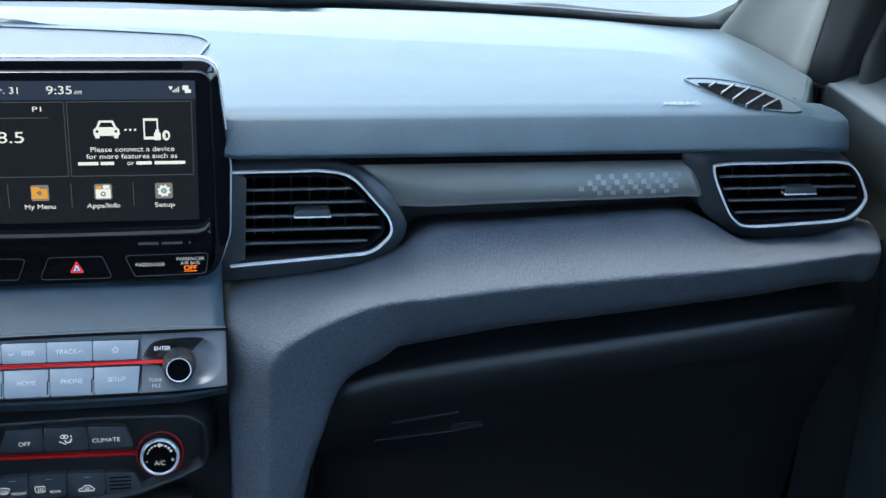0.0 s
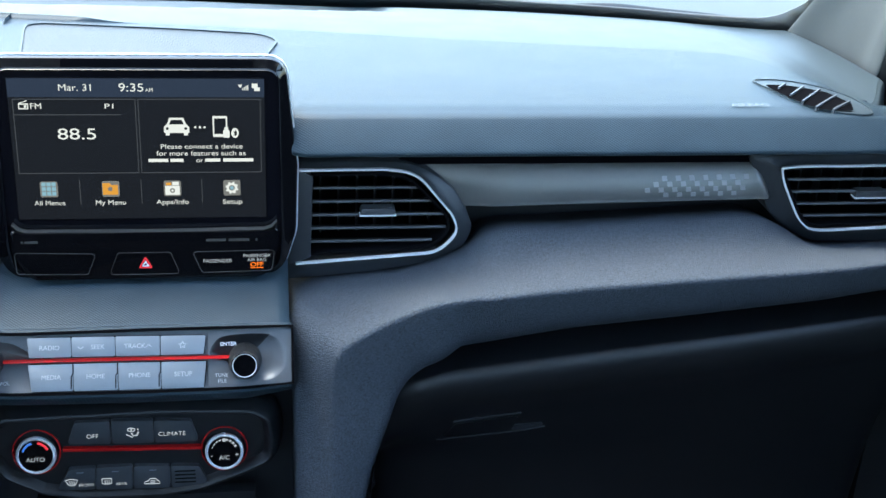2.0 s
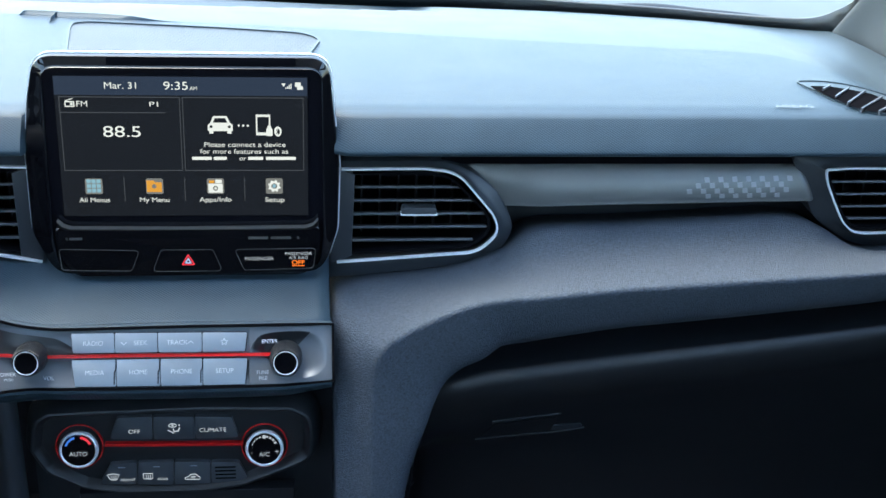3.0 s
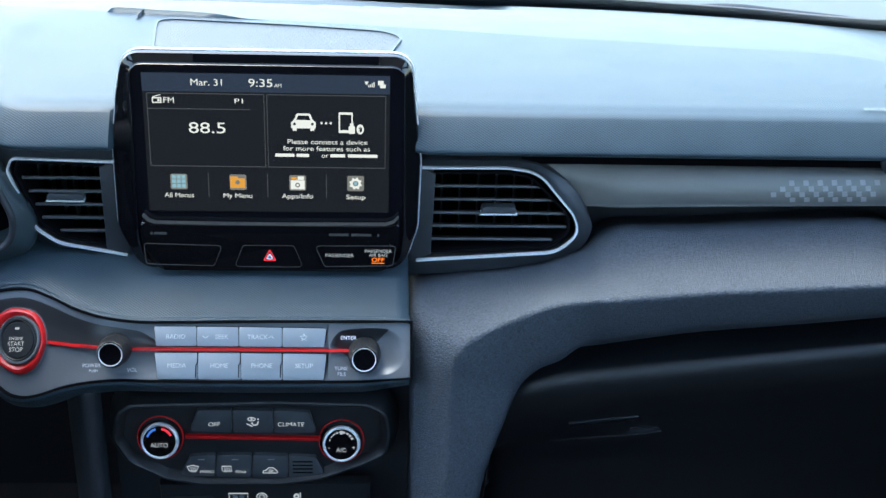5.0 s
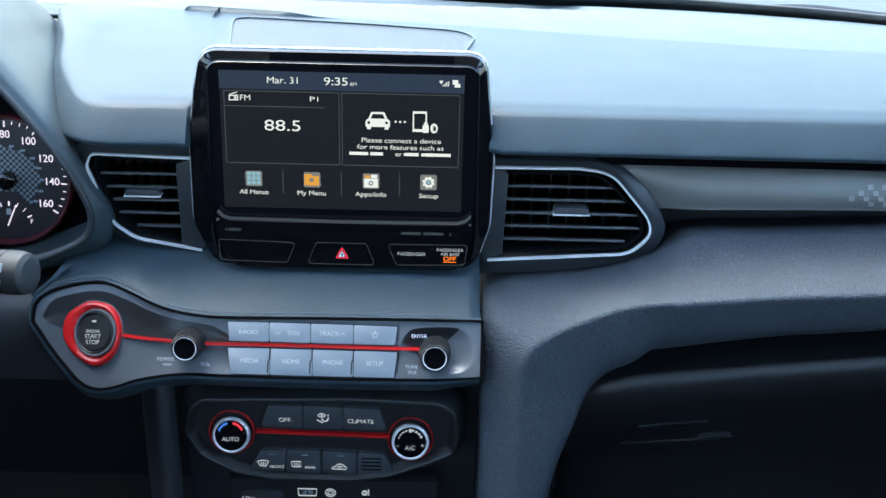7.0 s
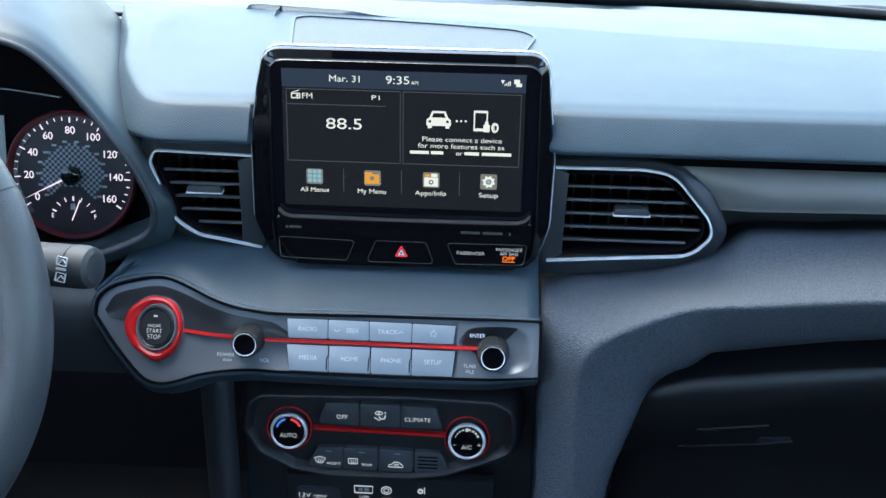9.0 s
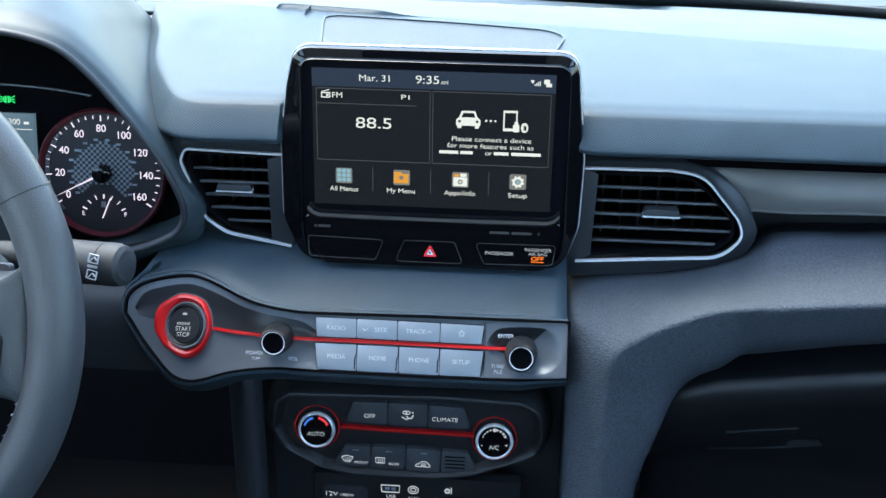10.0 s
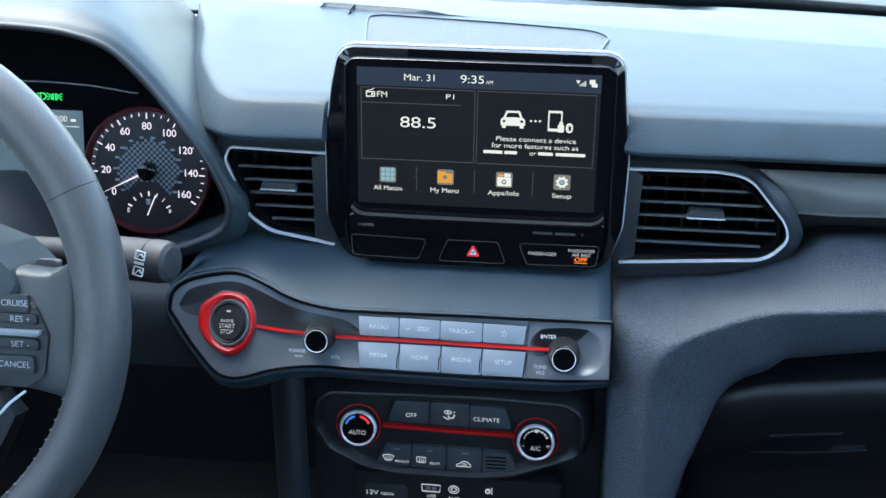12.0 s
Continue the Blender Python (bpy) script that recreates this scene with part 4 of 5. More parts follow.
for nm, mt, label, upper in (("end_plate", FACE, "silver end plate", False), ("knob_well", INLAY, "dark gloss hollow", True)):
    bm = bmesh.new()
    vs = [[bm.verts.new(p) for p in row] for row in tiers]
    for i, (a, b) in enumerate(zip(vs, vs[1:])):
        for k in range(96):
            h, p = (k + 1) % 96, WELL[k]
            if (i > 0 and p[1] > -0.0055 and p[0] < 0.088) == upper:
                bm.faces.new((a[k], a[h], b[h], b[k]))
    bmesh.ops.delete(bm, geom=[v for v in bm.verts if not v.link_faces], context="VERTS")
    part(nm, bm, mt, radio, label, angle=60)
text("ENTER", RP, 0.0590, 0.0028, 0.0026, WHITE, radio, w=-0.0010)
text("TUNE", RP, 0.0540, -0.0190, 0.0025, PRINT, radio, w=0.0003)
text("FILE", RP, 0.0545, -0.0230, 0.0025, PRINT, radio, w=0.0003)
text("POWER", RP, -0.1210, -0.0175, 0.0025, PRINT, radio, w=0.0012)
text("PUSH", RP, -0.1195, -0.0212, 0.0018, PRINT, radio, w=0.0012)
text("VOL", RP, -0.0930, -0.0205, 0.0026, PRINT, radio, w=-0.0006)

SB = RP @ Matrix.Translation((-0.1702, 0.0, 0.0010)) @ Matrix.Rotation(radians(-18), 4, "Y")
SB = Matrix.Translation(SWING * step(0.1715, 0.11, 0.215)) @ SB
tear = radial(smoothed(mm([(-29.3, 5), (-28.3, -4), (-22, -13), (-15, -18.5), (0, -24.4), (14, -16.8), (20.2, 1.5), (12.2, 18.5), (-6, 23.3), (-18, 19), (-26, 13.5)]), 80), (0, 0), 80)
bm = bmesh.new()
inside = [Vector((0.0168 * math.cos(k * math.tau / 80), 0.0168 * math.sin(k * math.tau / 80))) for k in range(80)]
tiers = [[bm.verts.new(SB @ Vector((*p.lerp(q, k), w))) for p, q in zip(tear, inside)] for k, w in ((0.0, -0.010), (0.0, 0.0008), (0.06, 0.0024), (0.2, 0.0038), (0.45, 0.0044), (0.75, 0.0036), (1.0, 0.0018), (1.0, -0.004))]
for a, b in zip(tiers, tiers[1:]):
    for k in range(80):
        h = (k + 1) % 80
        bm.faces.new((a[k], a[h], b[h], b[k]))
start = part("start_surround", bm, RED, radio, "glossy red start button surround")
part("silver_edge", ring(SB, offset(tear, 0.0008), offset(tear, -0.0002), -0.012, 0.0006), GREY, radio)
button = part("start_button", lathe(SB, [(0.0150, 0.0), (0.0150, 0.0046), (0.0143, 0.0056), (0.0136, 0.0050), (0.0132, 0.0046), (0.0126, 0.0056), (0.008, 0.0054), (0, 0.0052)], 64), DARK, radio, "round black engine start button")
part("button_ring", lathe(SB, [(0.0174, 0.001), (0.0173, 0.0044), (0.0166, 0.0054), (0.0156, 0.0052), (0.0148, 0.0040)], 64), GREY, button, "satin grey ring")
part("lamp", box(SB, -0.0016, 0.0016, 0.0075, 0.0090, 0.004, 0.0064), LIT_WHITE, button)
for word, v, h in (("ENGINE", 0.0010, 0.0022), ("START", -0.0028, 0.0032), ("STOP", -0.0070, 0.0032)):
    text(word, SB, -0.0005, v, h, LIT_WHITE, button, w=0.0062)

# ======== climate controls ========
console = thing("centre_console", "dark plastic centre console below the dashboard", "console", at=(0, 0, -0.42))
part("face", box(W, -0.122, 0.106, -0.42, -0.10, 0.008, 0.016), SOFT, console)
side = loft([[(-0.120, -0.052, z), (-0.124, -0.064, z), (-0.134, -0.062, z), (-0.150, -0.035, z), (-0.165, 0.03, z)] for z in (-0.112, -0.16, -0.25, -0.42)], 24, 16)
cheek = part("side_panel", side, SOFT, console, solid=0.003)
AP = plane((0, -0.052, -0.17), 2)
climate = thing("climate_panel", "black climate control panel with two dials and a red line", "control panel", at=(-0.01, -0.05, -0.2))
ac_out = rounded(mm([(-52, -31), (8, -31), (36, -27), (68, -14), (86, -5), (88, 12), (85.5, 30), (73, 37), (10, 39), (-100, 36), (-109, 29), (-113, 7), (-103, -12), (-78, -26)]), [0.012, 0.012, 0.012, 0.012, 0.012, 0.015, 0.012, 0.014, 0.0, 0.010, 0.010, 0.012, 0.015, 0.012])
bm = bmesh.new()
tiers = [[bm.verts.new(AP @ Vector((*p, w))) for p in offset(ac_out, d)] for d, w in ((-0.006, -0.0045), (-0.0035, -0.0020), (-0.0016, 0.0022), (0.0, 0.0032), (0.0016, 0.0026), (0.004, -0.0010), (0.007, -0.008), (0.009, -0.02))]
for a, b in zip(tiers, tiers[1:]):
    for k in range(len(a)):
        h = (k + 1) % len(a)
        bm.faces.new((a[k], b[k], b[h], a[h]))
bmesh.ops.recalc_face_normals(bm, faces=bm.faces)
part("rim", bm, DARK, climate, "rolled dark rim")
part("face", slab(AP, offset(ac_out, -0.005), -0.02, -0.0035, 0.0005), DARK, climate)
part("red_line", band(AP, mm([(-62, 8.5), (-20, 7.5), (38, 6.5)]), 0.0022, -0.01, 0.0005), RED, climate)
for u, v, word in ((-0.0801, 0.0066, "AUTO"), (0.0535, 0.0040, "A/C")):
    f = AP @ Matrix.Translation((u, v, 0)) @ Matrix.Rotation(radians(-12), 4, "X")
    part("red_ring", ring(f, circle(0, 0.0014, 0.0170, 64), circle(0, 0.0014, 0.0162, 64), -0.01, 0.0012), RED, climate)
    dial = part("dial", lathe(f, [(0.0142, -0.008), (0.0142, 0.0030), (0.0120, 0.0034)], 96, ridges=0.0002), DARK, climate, "silver rimmed dial")
    part("dial_ring", lathe(f, [(0.0142, 0.0026), (0.0141, 0.0042), (0.0136, 0.0053), (0.0128, 0.0057), (0.0121, 0.0053), (0.0117, 0.0046)], 96), CHROME, dial, "satin silver ring")
    part("dial_face", lathe(f, [(0.0119, 0.003), (0.0118, 0.0050), (0, 0.0050)], 64), PIANO, dial)
    text(word, f, 0, -0.0026 if word == "AUTO" else -0.0040, 0.0032, LIT_WHITE, dial, w=0.0064)
    if word == "AUTO":
        for a0, a1, mt in ((162, 100, LIT_BLUE), (80, 18, LIT_RED)):
            part("scale", band(f, circle(0, 0.0008, 0.0092, 10, a0, a1), 0.0015, 0.004, 0.0060), mt, dial)
    else:
        for j in range(9):
            a = 165 - j * 150 / 9
            part("scale", band(f, circle(0, 0.0008, 0.0090, 4, a, a - 13), 0.0005 + 0.00014 * j, 0.004, 0.0060), LIT_WHITE, dial)
        for s, w in (("-", -0.0100), ("+", 0.0100)):
            text(s, f, w * 0.92, -0.0022, 0.0036, LIT_WHITE, dial, w=0.0060)
        part("fan_mark", slab(f, circle(0, 0.0096, 0.0014, 6), 0.004, 0.0064), LIT_WHITE, dial)
for pts, word in zip(([(-58, 14), (-27.5, 13), (-27, 32), (-52, 31.5)], [(-26.7, 13), (3, 12.7), (3, 31.5), (-26.3, 32)], [(3.7, 12.7), (35, 12.8), (30, 30.3), (3.7, 31.3)]), ("OFF", "", "CLIMATE")):
    k = key(AP, pts, "", KEY, climate, w1=0.0008, r=0.002)
    c = sum(p[0] for p in pts) / 4000
    if word:
        text(word, AP, c + (0.001 if word == "OFF" else -0.0018), 0.0200, 0.0034, LIT_WHITE, k, w=0.0013)
    else:
        part("mark", ring(AP, [(-0.0125 + 0.0030 * math.cos(a), 0.0245 + 0.0018 * math.sin(a)) for a in [j * math.tau / 16 for j in range(16)]], [(-0.0125 + 0.0024 * math.cos(a), 0.0245 + 0.0011 * math.sin(a)) for a in [j * math.tau / 16 for j in range(16)]], 0, 0.0012), LIT_WHITE, k)
        part("mark", slab(AP, circle(-0.0125, 0.0245, 0.0008, 10), 0, 0.0012), LIT_WHITE, k)
        part("mark", band(AP, mm([(-12.4, 21.6), (-11.4, 19.4), (-8.6, 19.8), (-7.6, 22.6)]), 0.0011, 0, 0.0012), LIT_WHITE, k)
        part("mark", band(AP, mm([(-16.2, 20.6), (-14, 19.4), (-11.8, 18)]), 0.0007, 0, 0.0012), LIT_WHITE, k)
        part("mark", band(AP, mm([(-7.8, 24), (-7.8, 25.4)]), 0.0009, 0, 0.0012), LIT_WHITE, k)
for i, (pts, word) in enumerate(zip(([(-68, -25), (-41.5, -26), (-40, -7.2), (-59, -8)], [(-40.7, -26.2), (-14.5, -27), (-13.5, -7), (-39.3, -7.2)], [(-13.7, -27), (12.8, -27), (13.3, -8), (-12.7, -7)], [(13.6, -27), (41, -24.3), (34.5, -9), (14, -8)]), ("FRONT", "REAR", "car", "slots"))):
    k = key(AP, pts, "", KEY, climate, w1=0.0008, r=0.002)
    c = sum(p[0] for p in pts) / 4000
    if i < 3:
        part("lamp", box(AP, c - 0.0015, c + 0.0035, -0.0112, -0.0106, 0, 0.0010), FADED, k)
    if word in ("FRONT", "REAR"):
        text(word, AP, c + 0.0050, -0.0216, 0.0023, LIT_WHITE, k, w=0.0013)
        q = Matrix.Translation((c - 0.0055, -0.0192, 0))
        shape = mm([(-4.2, 2.2), (-2.6, -1.6), (2.6, -1.6), (4.2, 2.2), (0, 3.2), (-4.2, 2.2)]) if i == 0 else mm([(-3.4, 2.6), (-3.4, -1.8), (3.4, -1.8), (3.4, 2.6), (-3.4, 2.6)])
        part("mark", band(AP @ q, shape, 0.0006, 0, 0.0012), LIT_WHITE, k)
        for j in (-1, 0, 1):
            part("mark", band(AP @ q, mm([(j * 1.5, -3), (j * 1.5 + 0.4, -0.5), (j * 1.5, 1.6)]), 0.0005, 0, 0.0011), LIT_WHITE, k)
    elif word == "car":
        part("mark", band(AP, mm([(-5.5, -22.6), (-5.2, -20.8), (-2.8, -20.2), (-1.4, -18.2), (2.6, -18.2), (4.4, -20.4), (5.4, -21), (5.2, -22.8), (-5.5, -22.6)]), 0.0007, 0, 0.0011), LIT_WHITE, k)
        part("mark", band(AP, mm([(2.6, -20.4), (-1, -20.0), (-1.2, -21.4), (1.8, -21.6)]), 0.0006, 0, 0.0011), LIT_WHITE, k)
    else:
        for j in range(4):
            part("slot", box(AP, c - 0.0090, c + 0.0060, -0.0250 + j * 0.0032 + 0.002, -0.0250 + j * 0.0032 + 0.0032, 0.0002, 0.0010), HOLLOW, k)

# sockets below
LP = plane((0, -0.045, -0.2300), -6)
socket = thing("socket_panel", "black socket panel with power, usb and aux markings", "socket panel", at=(0, -0.03, -0.25))
part("face", box(LP, -0.085, 0.075, -0.07, 0.022, -0.01, 0.0, 0.002), DARK, socket)
part("socket_cover", slab(LP, rounded(mm([(-84, -70), (-44, -70), (-44, 11), (-78, 11)]), 0.006), -0.004, 0.0012, 0.001), SOFT, socket, "flush power socket cover")
part("tray_lip", slab(LP, rounded(mm([(10, -70), (72, -70), (70, 5), (8, 5)]), 0.006), -0.004, 0.0010, 0.001), DARK, socket, "black charging tray lip")
text("12V", LP, -0.0722, 0.0022, 0.0046, LIT_WHITE, socket, w=0.0016)
text("180W", LP, -0.0600, 0.0015, 0.0030, LIT_WHITE, socket, w=0.0016)
text("USB", LP, -0.0255, 0.0015, 0.0030, LIT_WHITE, socket)
text("AUX", LP, -0.008, 0.0005, 0.0030, LIT_WHITE, socket)
usb = mm([(-32.5, 6), (-19, 6), (-18.5, 13), (-33, 13)])
part("usb_mark", band(LP, usb + usb[:1], 0.0010, 0, 0.0005), LIT_WHITE, socket)
part("usb_mark", box(LP, -0.0300, -0.0265, 0.008, 0.0108, 0, 0.0005), FADED, socket)
part("usb_mark", box(LP, -0.0250, -0.0215, 0.008, 0.0108, 0, 0.0005), FADED, socket)
part("aux_mark", ring(LP, circle(-0.008, 0.0095, 0.0042), circle(-0.008, 0.0095, 0.0035), 0, 0.0005), LIT_WHITE, socket)
part("aux_mark", ring(LP, circle(-0.008, 0.0095, 0.0024), circle(-0.008, 0.0095, 0.0017), 0, 0.0005), LIT_WHITE, socket)
part("charge_mark", ring(LP, circle(0.0185, 0.0105, 0.0022), circle(0.0185, 0.0105, 0.0014), 0, 0.0014), LIT_WHITE, socket)
part("charge_mark", box(LP, 0.0212, 0.0219, 0.008, 0.0140, 0, 0.0014), LIT_WHITE, socket)

# ======== display ========
S = plane((0.001, 0.0, 0.0), 4)
display = thing("display_unit", "glossy black infotainment display with a lit home screen", "display", at=(0, 0.02, -0.045))
d_out = rounded(mm([(-96, -47.5), (97, -47.5), (107.5, -14), (108.8, 36), (104, 83), (101, 114.5), (-99, 114.5), (-105.6, 85), (-110.5, 44), (-110.5, -15)]), [0.022, 0.022, 0.03, 0.04, 0.04, 0.016, 0.016, 0.04, 0.04, 0.03], 12)
d_in = rounded(mm([(-92, -45), (94, -45), (97, -16), (96.5, 40), (96, 85), (96, 106.5), (-94, 106.5), (-94, 85), (-94.5, 40), (-95, -16)]), [0.024, 0.024, 0.03, 0.04, 0.03, 0.010, 0.010, 0.03, 0.04, 0.03], 12)
bm = bmesh.new()
tiers = [[bm.verts.new(S @ Vector((*p, w))) for p in offset(d_out, -k)] for w, k in ((-0.0070, 0.002), (-0.0085, 0.0), (-0.0120, 0.0008), (-0.0220, 0.006), (-0.034, 0.016), (-0.055, 0.030))]
for a, b in zip(tiers, tiers[1:]):
    for k in range(len(a)):
        h = (k + 1) % len(a)
        bm.faces.new((a[h], a[k], b[k], b[h]))
bm.faces.new(tiers[-1][::-1])
part("housing", bm, SOFT, display, "black back shell")
part("silver_edge", ring(S, offset(d_out, 0.0009), offset(d_out, -0.001), -0.0115, -0.0088), CHROME, display, "thin silver edge")
bm = bmesh.new()
tiers = []
for w, k in ((-0.0080, 0.0), (-0.0040, 0.03), (-0.0026, 0.10), (-0.0019, 0.35), (-0.0010, 0.78), (-0.0002, 0.95), (0.0006, 1.0), (-0.0020, 1.02)):
    tiers.append([bm.verts.new(S @ Vector((*Vector(p).lerp(Vector(q), k), w))) for p, q in zip(d_out, d_in)])
for a, b in zip(tiers, tiers[1:]):
    for k in range(len(a)):
        h = (k + 1) % len(a)
        bm.faces.new((a[k], a[h], b[h], b[k]))
part("front_rim", bm, PIANO, display, "sloping glossy rim")
def on_rim(u, k):
    """A point of the upper slope of the rim."""
    w = between(k, [0.0, 0.03, 0.10, 0.35, 0.78, 0.95], [-0.0080, -0.0040, -0.0026, -0.0019, -0.0010, -0.0002])
    return S @ Vector((u, 0.1145 - 0.0080 * k, w + 0.0006))


part("inset_strip", loft([[on_rim(u, k) for k in (0.10, 0.22, 0.40, 0.60, 0.75)] for u in (-0.050, -0.02, 0.01, 0.05, 0.078)], 20, 12), MATT, display, "matt black inset strip")
front = part("glass", slab(S, offset(d_in, 0.0005), -0.006, -0.0012), GLASS, display)
chin = rounded(mm([(-81, -44.5), (85, -44.5), (94, -24), (94, -6.5), (86.5, -9.5), (-84, -9.5), (-91.5, -6.5), (-91.5, -24)]), [0.01, 0.01, 0.02, 0.002, 0.004, 0.004, 0.002, 0.02])
chin_part = part("chin", slab(S, chin, -0.006, 0.0075, 0.0036, 4), PIANO, display)
# Reflection along the ledge's bevel, drawn as a thin pale line.
part("chin_glint", band(S, mm([(-90.5, -3.2), (-87, -7.0), (-82, -8.8), (0, -9.6), (84, -8.8), (89.5, -7.0), (93, -3.2)]), 0.0005, 0.0, 0.0062), FADELINE, display, "thin pale line for the glint along the ledge")
active = part("screen", box(S, -0.0860, 0.0860, -0.0010, 0.1005, -0.001, 0.0), UI_BACK, display, "lit home screen")
UI = 0.0004


def ui(bm, mat, name="icon"):
    return part(name, bm, mat, active, smooth=False)


ui(box(S, -0.0860, 0.0860, 0.0875, 0.1005, 0, UI * 0.5), UI_TOP, "top_bar")
for word, u, v, h, wd in (("Mar. 31", -0.0410, 0.0940, 0.0046, 0.0215), ("9:35", -0.0040, 0.0940, 0.0056, 0.0165), ("AM", 0.0080, 0.0925, 0.0025, 0.005), ("FM", -0.0680, 0.0810, 0.0040, 0.0072), ("P1", -0.0190, 0.0810, 0.0034, 0.0058), ("88.5", -0.0420, 0.0610, 0.0078, 0.0255),
                          ("Please connect a device", 0.0420, 0.0520, 0.0034, 0.0565), ("for more features such as", 0.0415, 0.0470, 0.0034, 0.0615), ("or", 0.0402, 0.0420, 0.0032, 0.0048),
                          ("All Menus", -0.0640, 0.0110, 0.0034, 0.0210), ("My Menu", -0.0225, 0.0110, 0.0034, 0.0205), ("Apps/Info", 0.0203, 0.0110, 0.0034, 0.0225), ("Setup", 0.0622, 0.0108, 0.0034, 0.0138)):
    text(word, S, u, v, h, UI_WHITE, active, w=UI, width=wd, bold=0.0)
for a, b in ((0.0050, 0.0185), (0.0200, 0.0290), (0.0440, 0.0545), (0.0565, 0.0775)):
    ui(box(S, a, b, 0.0409, 0.0431, 0, UI), UI_WHITE, "text_bar")
for a, b, c, d in ((-83, 33, -2, 33), (-83, 33, -83, 86), (-2, 33, -2, 86), (-83, 86, -2, 86), (-83, 75, -12, 75), (0, 33, 83, 33), (0, 33, 0, 86), (83, 33, 83, 86), (0, 86, 83, 86), (-43, 10, -43, 28), (-1, 10, -1, 28), (41, 10, 41, 28)):
    ui(band(S, mm([(a, b), (c, d)]), 0.0005, 0, UI), UI_LINE, "rule")
for u in (-64, -22, 20.5, 62):
    ui(slab(S, rounded(mm([(u - 6, 15.5), (u + 6, 15.5), (u + 6, 27), (u - 6, 27)]), 0.0015), 0, UI * 0.8), UI_TILE, "tile")
for i in range(3):
    for j in range(3):
        ui(box(S, -0.0688 + i * 0.0034, -0.0660 + i * 0.0034, 0.0168 + j * 0.0034, 0.0196 + j * 0.0034, 0, UI * 1.4), UI_BLUE)
ui(slab(S, mm([(-27.5, 17), (-17, 17), (-17, 24.2), (-21.5, 24.2), (-22.5, 25.6), (-27.5, 25.6)]), 0, UI * 1.4), UI_ORANGE)
ui(slab(S, circle(-0.0223, 0.0213, 0.0016, 12), 0, UI * 1.8), UI_TILE)
ui(box(S, 0.0155, 0.0255, 0.0165, 0.0232, 0, UI * 1.4), UI_WHITE), ui(box(S, 0.0160, 0.0198, 0.0236, 0.0256, 0, UI * 1.4), UI_ORANGE), ui(box(S, 0.0205, 0.0250, 0.0236, 0.0262, 0, UI * 1.4), UI_WHITE)
ui(ring(S, circle(0.0205, 0.0198, 0.0018, 16), circle(0.0205, 0.0198, 0.0009, 16), 0, UI * 2), UI_TILE)
gear = [(0.062 + (0.0046 if (j // 2) % 2 else 0.0036) * math.cos(j * math.tau / 32), 0.0213 + (0.0046 if (j // 2) % 2 else 0.0036) * math.sin(j * math.tau / 32)) for j in range(32)]
ui(ring(S, gear, circle(0.062, 0.0213, 0.0021, 32), 0, UI * 1.4), UI_WHITE), ui(slab(S, circle(0.062, 0.0213, 0.0013, 16), 0, UI * 1.4), UI_BLUE)
# car, dots and telephone picture
car = rounded(mm([(16.6, 62), (33.9, 62), (33.9, 66.3), (31.8, 68.2), (30.0, 72.8), (20.5, 72.8), (18.7, 68.2), (16.6, 66.3)]), 0.0009, 4)
ui(slab(S, car, 0, UI), UI_WHITE)
ui(slab(S, mm([(20.3, 68.2), (21.6, 71.4), (28.9, 71.4), (30.2, 68.2)]), 0, UI * 1.5), UI_BACK)
for u in (0.0190, 0.0315):
    ui(slab(S, circle(u, 0.0652, 0.0010, 12), 0, UI * 1.5), UI_BACK), ui(box(S, u - 0.0014, u + 0.0014, 0.0602, 0.0630, 0, UI), UI_WHITE)
for u in (0.0380, 0.0412, 0.0444):
    ui(slab(S, circle(u, 0.0660, 0.0008, 12), 0, UI), UI_WHITE)
ui(ring(S, mm([(50, 59), (60, 59), (60, 74), (50, 74)]), mm([(51, 61), (59, 61), (59, 72.4), (51, 72.4)]), 0, UI), UI_WHITE)
ui(slab(S, rounded(mm([(57, 58.5), (61.5, 58.5), (61.5, 64), (57, 64)]), 0.001), 0, UI * 1.5), UI_WHITE), ui(box(S, 0.0580, 0.0605, 0.0640, 0.0660, 0, UI * 1.5), UI_WHITE)
ui(slab(S, [(0.0652 + 0.0026 * math.cos(a * math.tau / 20), 0.0618 + 0.0036 * math.sin(a * math.tau / 20)) for a in range(20)], 0, UI * 1.5), UI_WHITE)
ui(band(S, mm([(64, 60.3), (66.3, 63), (65.2, 64), (65.2, 59.6), (66.3, 60.6), (64, 63.2)]), 0.0004, 0, UI * 2), UI_BACK)
# status marks and wireless set picture
ui(slab(S, mm([(68, 96.5), (71, 96.5), (69.7, 93.8)]), 0, UI), UI_WHITE)
for j in range(4):
    ui(box(S, 0.0708 + j * 0.0012, 0.0715 + j * 0.0012, 0.0925, 0.0938 + j * 0.0008, 0, UI), UI_WHITE)
ui(box(S, 0.0775, 0.0815, 0.0940, 0.0972, 0, UI), UI_WHITE), ui(box(S, 0.0790, 0.0830, 0.0920, 0.0945, 0, UI * 1.3), UI_WHITE)
ui(ring(S, mm([(-79.5, 79), (-73, 79), (-73, 83), (-79.5, 83)]), mm([(-78.8, 79.7), (-73.7, 79.7), (-73.7, 82.2), (-78.8, 82.2)]), 0, UI), UI_WHITE)
ui(slab(S, circle(-0.0750, 0.0810, 0.0009, 12), 0, UI), UI_WHITE), ui(band(S, mm([(-79, 83.2), (-73.6, 85)]), 0.0005, 0, UI), UI_WHITE)
# chin buttons
CH = S @ Matrix.Translation((0, 0, 0.0076))
